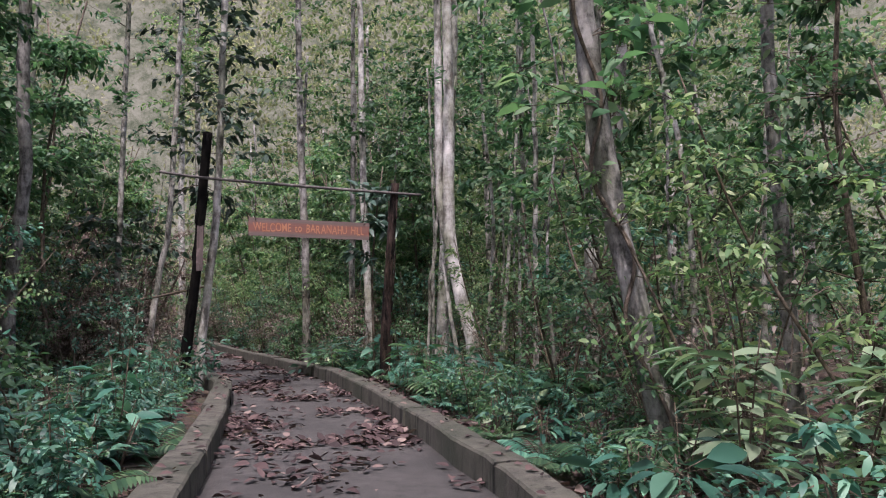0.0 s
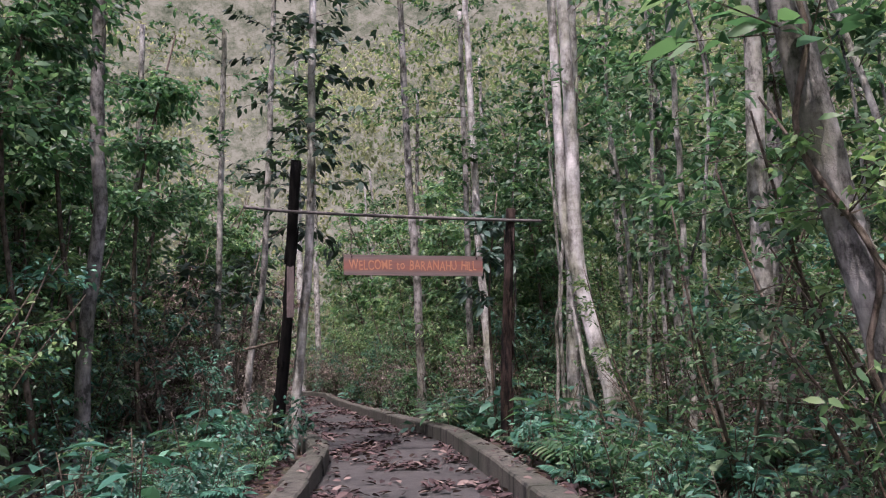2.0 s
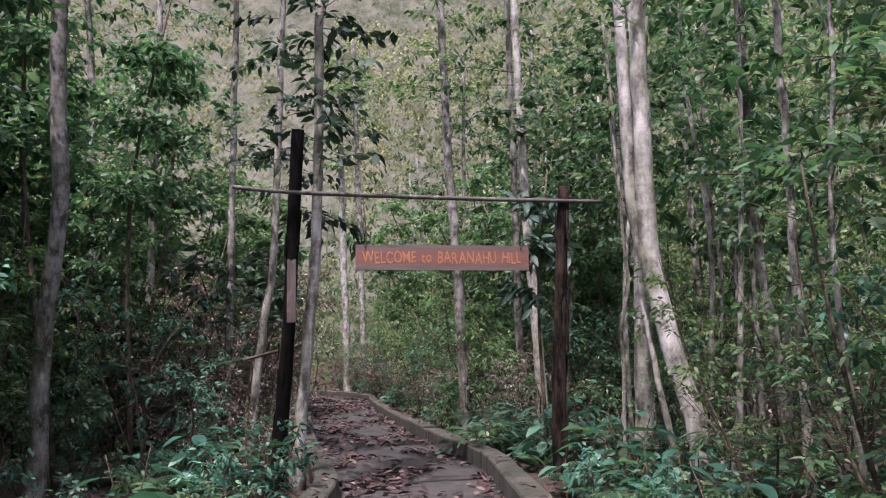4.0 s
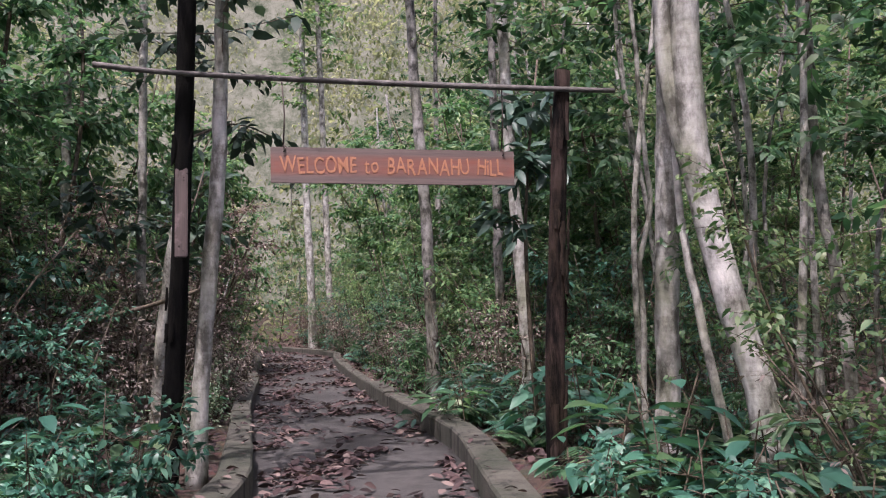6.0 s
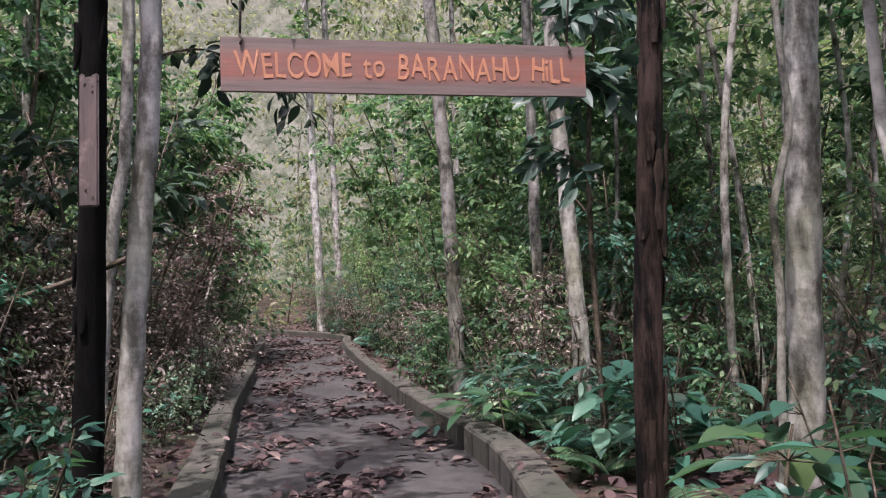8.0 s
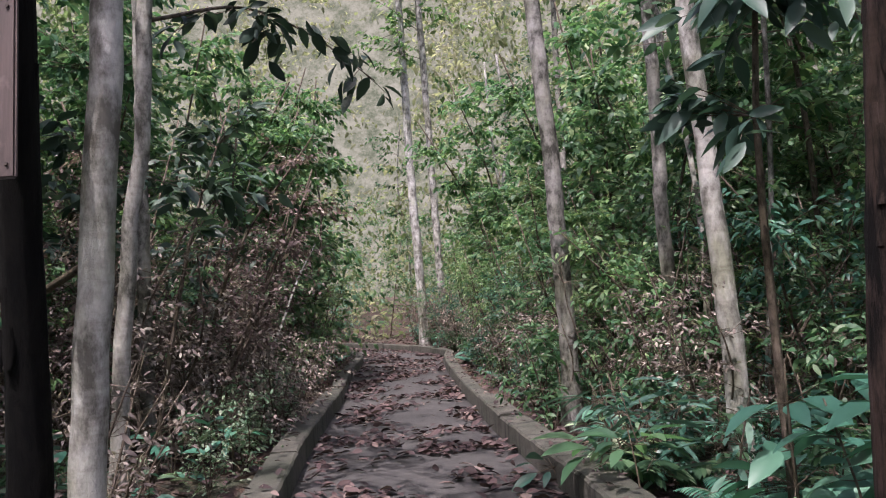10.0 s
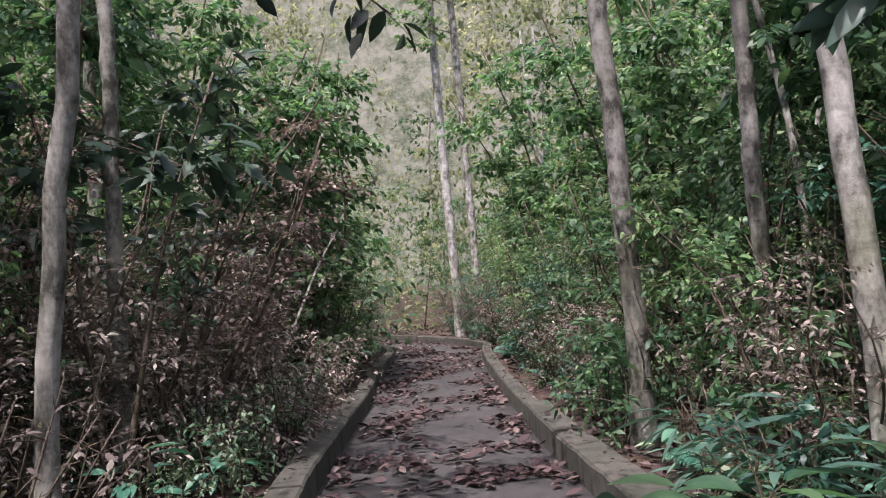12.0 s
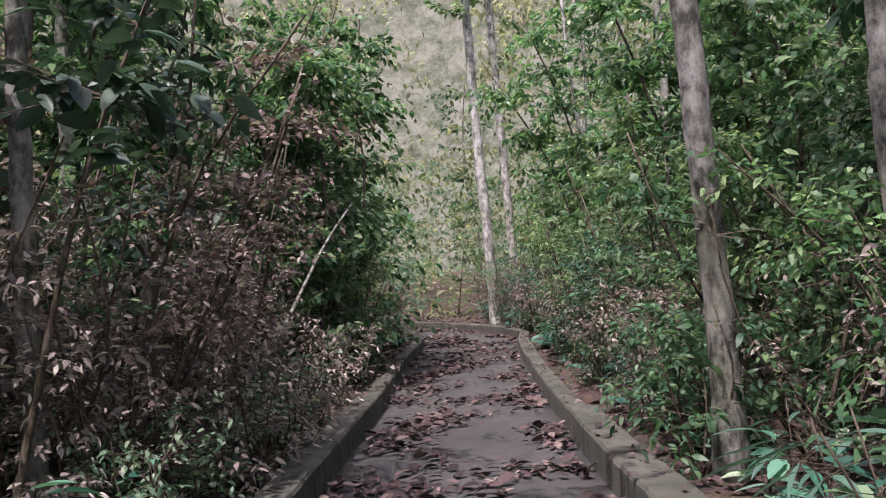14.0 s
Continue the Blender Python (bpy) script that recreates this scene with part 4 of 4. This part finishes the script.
def overhang():
    """A branch of the spotted tree that reaches out towards the path with broad dark leaves."""
    g = np.random.default_rng(390)
    root = thing("overhanging_branch", "dark branch of broad leaves reaching over the path", "branch", (-5.42, 16.17, 3.4))
    line = smooth_line([(0, 0, 0), (0.05, 0.9, 0.35), (0.2, 1.6, 0.3), (0.45, 2.2, 0.0)], 0.15)
    wood, leaves = Pile(), Pile()
    wood.add(*tube(line, [0.016 - 0.012 * i / len(line) for i in range(len(line))], 6, 0.1, g))
    twigs = Pile()
    for k in range(16):
        q = line[int(g.uniform(0.3, 1) * (len(line) - 1))]
        b = g.uniform(0, 6.28)
        spray(leaves, twigs, q, (math.cos(b), math.sin(b) + 0.4, g.uniform(-0.7, 0.2)), g.uniform(0.25, 0.55), 5, 0.2, g, 0.4, True, 0.42)
    part("limb", wood.mesh("limb", TWIG, True), root)
    tagged(part("twig", twigs.mesh("twig", TWIG), root), kind="stuff")
    tagged(part("foliage", leaves.mesh("foliage", DARK), root), kind="stuff")


overhang()

OPEN = [(-5.1, 15.4, 1.3), (-7.0, 19.5, 1.2), (-2.3, 14.5, 1.9), (2.6, 6.6, 0.7)]
scatter(LOW[:2] + FERNS + BROAD[:1], 60, 1.42, 1.95, (4, 13.5), (0.45, 0.85), apart=0.25, clear=OPEN)
scatter(LOW, 135, 1.5, 3.0, (3.5, 38), (0.5, 1.0), clear=OPEN)
scatter(LOW, 55, 2.8, 7, (3.5, 38), (0.8, 1.5), clear=OPEN)
scatter(BROAD, 130, 1.5, 3.2, (4.5, 32), (0.6, 1.1), clear=OPEN)
scatter(FERNS, 70, 1.6, 4.2, (4.5, 32), (0.6, 1.1), clear=OPEN)
scatter(MID, 150, 2.5, 6.5, (5, 40), (0.65, 1.1), apart=0.5, clear=OPEN)
GLADE = [(0.8, 18.5, 2.8), (2.6, 22.0, 2.2), (3.2, 12.0, 1.8)]
scatter(TALL, 72, 3.3, 9, (8, 42), (0.65, 1.1), apart=0.8, clear=GLADE)
scatter(TALL, 24, 7.5, 10, (6, 46), (0.9, 1.4))
scatter(LEAFY[:2], 26, 6, 11, (9, 30), (1.0, 1.45), side=-1, apart=1.2)
scatter(TALL, 34, 4.5, 9.5, (9, 26), (0.9, 1.35), side=-1, apart=0.8)
scatter(TALL, 40, 3.4, 7, (20, 40), (0.6, 0.95), side=1, apart=0.5)
scatter(MID, 60, 2.2, 5.0, (19, 38), (0.7, 1.15), side=1, apart=0.4, clear=OPEN)
scatter(MID, 36, 3.0, 6.0, (20, 36), (0.8, 1.2), side=-1, apart=0.5)
# unseen saplings around the start, added to shade it and close the place behind
scatter(TALL, 20, 3.4, 8, (-8, 5), (0.8, 1.2), apart=0.9)
scatter(BROAD, 40, 1.6, 4.0, (10, 17), (0.7, 1.2), side=1, clear=OPEN)
scatter(DRYS, 58, 2.0, 4.8, (15, 33), (0.5, 0.95), side=-1)
scatter(DRYS, 14, 1.8, 3.0, (18, 33), (0.4, 0.7), side=1)


# ---- far woods ----
def thicket(name, label, protos, spots, keep):
    """Far shrubs joined into one mesh, with every keep-th of their leaves; spots: (proto, x, y, scale, turn)."""
    verts, faces, slots, mats, start = [], [], [], [], 0
    for which, x, y, s, turn in spots:
        me = [c for c in protos[which].children if c.name.startswith("foliage")][0].data
        co = np.empty(len(me.vertices) * 3)
        me.vertices.foreach_get("co", co)
        co = co.reshape(-1, 6, 3)[::keep].reshape(-1, 3) * s
        c, q = math.cos(turn), math.sin(turn)
        verts.append(np.stack([co[:, 0] * c - co[:, 1] * q + x, co[:, 0] * q + co[:, 1] * c + y, co[:, 2] + ground_z(x, y)], 1))
        n = len(co) // 6
        faces.append((start + 6 * np.arange(n)[:, None, None] + np.array(BLADE_FACES)).reshape(-1, 3))
        if me.materials[0] not in mats:
            mats.append(me.materials[0])
        slots.append(np.full(4 * n, mats.index(me.materials[0])))
        start += 6 * n
    me = mesh_from(name, np.concatenate(verts), np.concatenate(faces), mats, np.concatenate(slots), True)
    tagged(new(name, me), label, "foliage", kind="stuff")


def far_spots(count, protos, near, far, ys, scales):
    out = []
    while len(out) < count:
        x, y = rng.uniform(-32, 18), rng.uniform(*ys)
        d, _ = off_path(x, y)
        if near < d < far:
            out.append((int(rng.integers(len(protos))), x, y, rng.uniform(*scales), rng.uniform(0, 6.28)))
    return out


thicket("far_thicket", "dense green thicket of young trees behind the nearer ones", TALL + MID,
        far_spots(140, TALL, 9.5, 22, (5, 54), (0.9, 1.6)) + far_spots(40, TALL, 2.4, 12, (38, 52), (0.8, 1.5)) +
        [(k + 4, *r) for k, *r in far_spots(130, MID, 6.5, 15, (4, 48), (0.9, 1.6)) + far_spots(50, MID, 2.0, 8, (37, 47), (0.8, 1.4))], 3)


def far_woods(name, label, count, mat, band, size, seed):
    """Clumps of leaves of the forest behind, open above the bend of the path. band: nearest and farthest metres from the gateway."""
    g = np.random.default_rng(seed)
    p = Pile()
    for k in range(count):
        a = g.uniform(-0.55, 1.25)
        r = band[0] + (band[1] - band[0]) * g.uniform(0, 1) ** 0.8
        x, y = -2 - r * math.sin(a), 9 + r * math.cos(a)
        d = off_path(x, y)[0]
        z = ground_z(x, y) + g.uniform(0, 1) ** 1.1 * (5 + 0.36 * r)
        if d < 7 and y < 38 or d < 2.2:
            continue
        way = math.degrees(math.atan2(-(x + 2.7), y - 14.7))
        if abs(way - 31) < 4.0 and z - 1.4 > 0.16 * math.hypot(x + 2.7, y - 14.7) and k % 6:
            continue
        n = int(g.integers(14, 30))
        q = np.array((x, y, z)) + g.normal(0, 0.5, (n, 3)) * g.uniform(0.6, 1.5) * (1, 1, 0.5)
        s = g.uniform(*size, n)
        p.many(q, g.normal(0, 1, (n, 3)) + (0, 0, -0.4), np.array((0, 0, 1)) + g.normal(0, 0.45, (n, 3)), s, s * 0.5, g.uniform(0.1, 0.3, n))
    ob = new(name, p.mesh(name, mat))
    tagged(ob, label, "foliage", kind="stuff")


far_woods("far_woods", "yellow-green leaves deep in the forest, coloured as if sunlit", 4200, SUN_TINT, (17, 36), (0.14, 0.3), 77)
far_woods("farthest_woods", "cream leaves at the back of the forest, coloured as if in haze", 3400, HAZE_TINT, (32, 56), (0.2, 0.42), 78)


def slim_trunk(seed, h, r, bark):
    g = np.random.default_rng(seed)
    root = thing("slim_tree", "slim pale forest tree with a high thin crown", "tree", group="slim forest trees")
    line = smooth_line([(0, 0, -0.2), (g.normal(0, 0.1), g.normal(0, 0.1), h * 0.35), (g.normal(0, 0.25), g.normal(0, 0.25), h * 0.7), (g.normal(0, 0.4), g.normal(0, 0.4), h)], 0.6)
    part("trunk", mesh_of("trunk", *tube(line, [r * (1 - 0.5 * i / len(line)) for i in range(len(line))], 8, 0.06, g, 0.3), bark, True), root)
    leaves, twigs = Pile(), Pile()
    for k in range(26):
        q = line[int(g.uniform(0.5, 0.99) * (len(line) - 1))]
        b = g.uniform(0, 6.28)
        spray(leaves, twigs, q, (math.cos(b), math.sin(b), g.uniform(0, 0.6)), g.uniform(0.8, 2.0), 26, 0.2, g)
    tagged(part("branch", twigs.mesh("branch", TWIG), root), kind="stuff")
    tagged(part("crown", leaves.mesh("crown", GREEN), root), kind="stuff")
    return root


SLIM = [slim_trunk(700 + i, h, r, b) for i, (h, r, b) in enumerate([(11, 0.09, BARK), (13, 0.12, BARK_GREY), (9, 0.05, BARK), (10, 0.07, BARK_WHITE), (8, 0.035, BARK_GREY)])]
scatter(SLIM[2:3] + SLIM[4:], 18, 2.6, 6, (10, 24), (0.6, 0.9), side=1, apart=0.6)
# out of view behind the start, added so that their crowns shade it
scatter(SLIM, 18, 2.9, 9, (-9, 2.2), (0.8, 1.1), apart=0.9)
scatter(SLIM, 28, 5, 11, (9, 44), (0.8, 1.1), apart=1.2, weights=[0.15, 0.1, 0.3, 0.1, 0.35])
scatter(SLIM, 70, 10, 26, (5, 56), (0.9, 1.3), apart=1.2)
# undergrowth and slim stems beyond the far bend
scatter(MID, 30, 1.8, 4.5, (25, 36), (0.55, 0.9), side=1, apart=0.5)
scatter(LOW, 40, 1.4, 3.5, (24, 36), (0.7, 1.1), side=1)
scatter(DRYS, 14, 1.6, 3.2, (24, 34), (0.6, 0.9), side=1)
scatter(DEAD + DRYS[:1] + WITHER[1:], 26, 1.7, 4.5, (32, 42), (0.6, 1.0), side=1, apart=0.5)
scatter(LOW, 20, 1.5, 4.0, (32, 42), (0.7, 1.1), side=1)
scatter(SLIM, 12, 3.0, 8, (27, 38), (0.7, 1.0), side=1, apart=0.9)
scatter(TALL, 26, 2.6, 5.5, (21, 31), (0.65, 0.95), side=-1, apart=0.6)
scatter(DRYS, 20, 2.4, 4.5, (20, 29), (1.1, 1.5), side=-1, apart=0.4)


# ---- dead leaves ----
def dead_leaves(name, label, count, place, sizes, seed):
    g = np.random.default_rng(seed)
    p = Pile()
    done = 0
    while done < count:
        q = place(g)
        if q is None:
            continue
        a = g.uniform(0, 6.28)
        s = g.uniform(*sizes)
        p.leaf(q, (math.cos(a), math.sin(a), g.uniform(-0.05, 0.35)), unit(np.array((0, 0, 1)) + g.normal(0, 0.35, 3)), s, s * g.uniform(0.4, 0.6), g.uniform(-0.2, 0.35), True)
        done += 1
    ob = new(name, p.mesh(name, LITTER))
    tagged(ob, label, "dead leaves", kind="stuff")


def on_path(g):
    i = int(g.uniform(30, 225))
    t = g.uniform(0.02, 0.98)
    q = L_LINE[i] + (L_LINE[i + 1] - L_LINE[i]) * g.uniform(0, 1) + (R_LINE[i] - L_LINE[i]) * t
    thick = 0.42 + 1.1 * noise.noise((q[0] * 1.3, q[1] * 1.3, 5)) + (0.14 if t < 0.45 else 0) + (0.25 if t > 0.88 else 0)
    if g.uniform(0, 1) > max(0.06, thick) ** 3:
        return None
    return (q[0], q[1], 0.018 + g.uniform(0, 0.012))


def on_floor(g):
    i = int(g.uniform(25, 230))
    side = g.choice((-1, 1))
    d = 1.38 + abs(g.normal(0, 1.6))
    a = unit(CENTRE[i + 1] - CENTRE[i - 1])
    x, y = CENTRE[i] + np.array((a[1], -a[0])) * side * d
    if off_path(x, y)[0] < 1.33:
        return None
    return (x, y, ground_z(x, y) + g.uniform(0.005, 0.05))


dead_leaves("path_leaves", "drifts of curled brown leaves lying on the footpath", 8200, on_path, (0.06, 0.15), 41)
def on_kerb(g):
    side = g.choice((-1, 1))
    line = R_LINE if side > 0 else L_LINE
    i = int(g.uniform(30, 200))
    a = unit(line[i + 1] - line[i - 1])
    q = line[i] + (line[i + 1] - line[i]) * g.uniform(0, 1) + np.array((a[1], -a[0])) * side * g.uniform(0.03, 0.2)
    return (q[0], q[1], (0.215 if q[1] > 21 else 0.238) + g.uniform(0, 0.008))


dead_leaves("kerb_leaves", "scattered brown leaves lying on the kerbs", 420, on_kerb, (0.05, 0.11), 43)
dead_leaves("floor_leaves", "deep brown leaf litter on the forest floor", 13000, on_floor, (0.06, 0.15), 42)


# ---- distance ----
def backdrop():
    """Glowing backdrop painted as pale daylit haze and far crowns beyond the forest, 80 m off."""
    m, n, l, p = material("haze_glow")
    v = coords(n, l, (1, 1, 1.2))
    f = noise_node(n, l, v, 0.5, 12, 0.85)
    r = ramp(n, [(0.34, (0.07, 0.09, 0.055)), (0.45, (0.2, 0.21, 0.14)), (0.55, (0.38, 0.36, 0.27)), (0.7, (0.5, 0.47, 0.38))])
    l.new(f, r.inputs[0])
    # emission stands in for the bright daylight behind the trees
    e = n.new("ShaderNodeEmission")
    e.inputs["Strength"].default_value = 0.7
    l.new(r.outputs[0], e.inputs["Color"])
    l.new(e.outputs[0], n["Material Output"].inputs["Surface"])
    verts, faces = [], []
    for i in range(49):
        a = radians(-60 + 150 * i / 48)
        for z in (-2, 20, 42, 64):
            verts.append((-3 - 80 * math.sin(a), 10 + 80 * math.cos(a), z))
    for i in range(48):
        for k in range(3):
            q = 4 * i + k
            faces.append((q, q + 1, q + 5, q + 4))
    tagged(new("backdrop", mesh_of("backdrop", verts, faces, m)), "glowing backdrop painted with pale haze and far tree crowns", "backdrop", kind="structure")


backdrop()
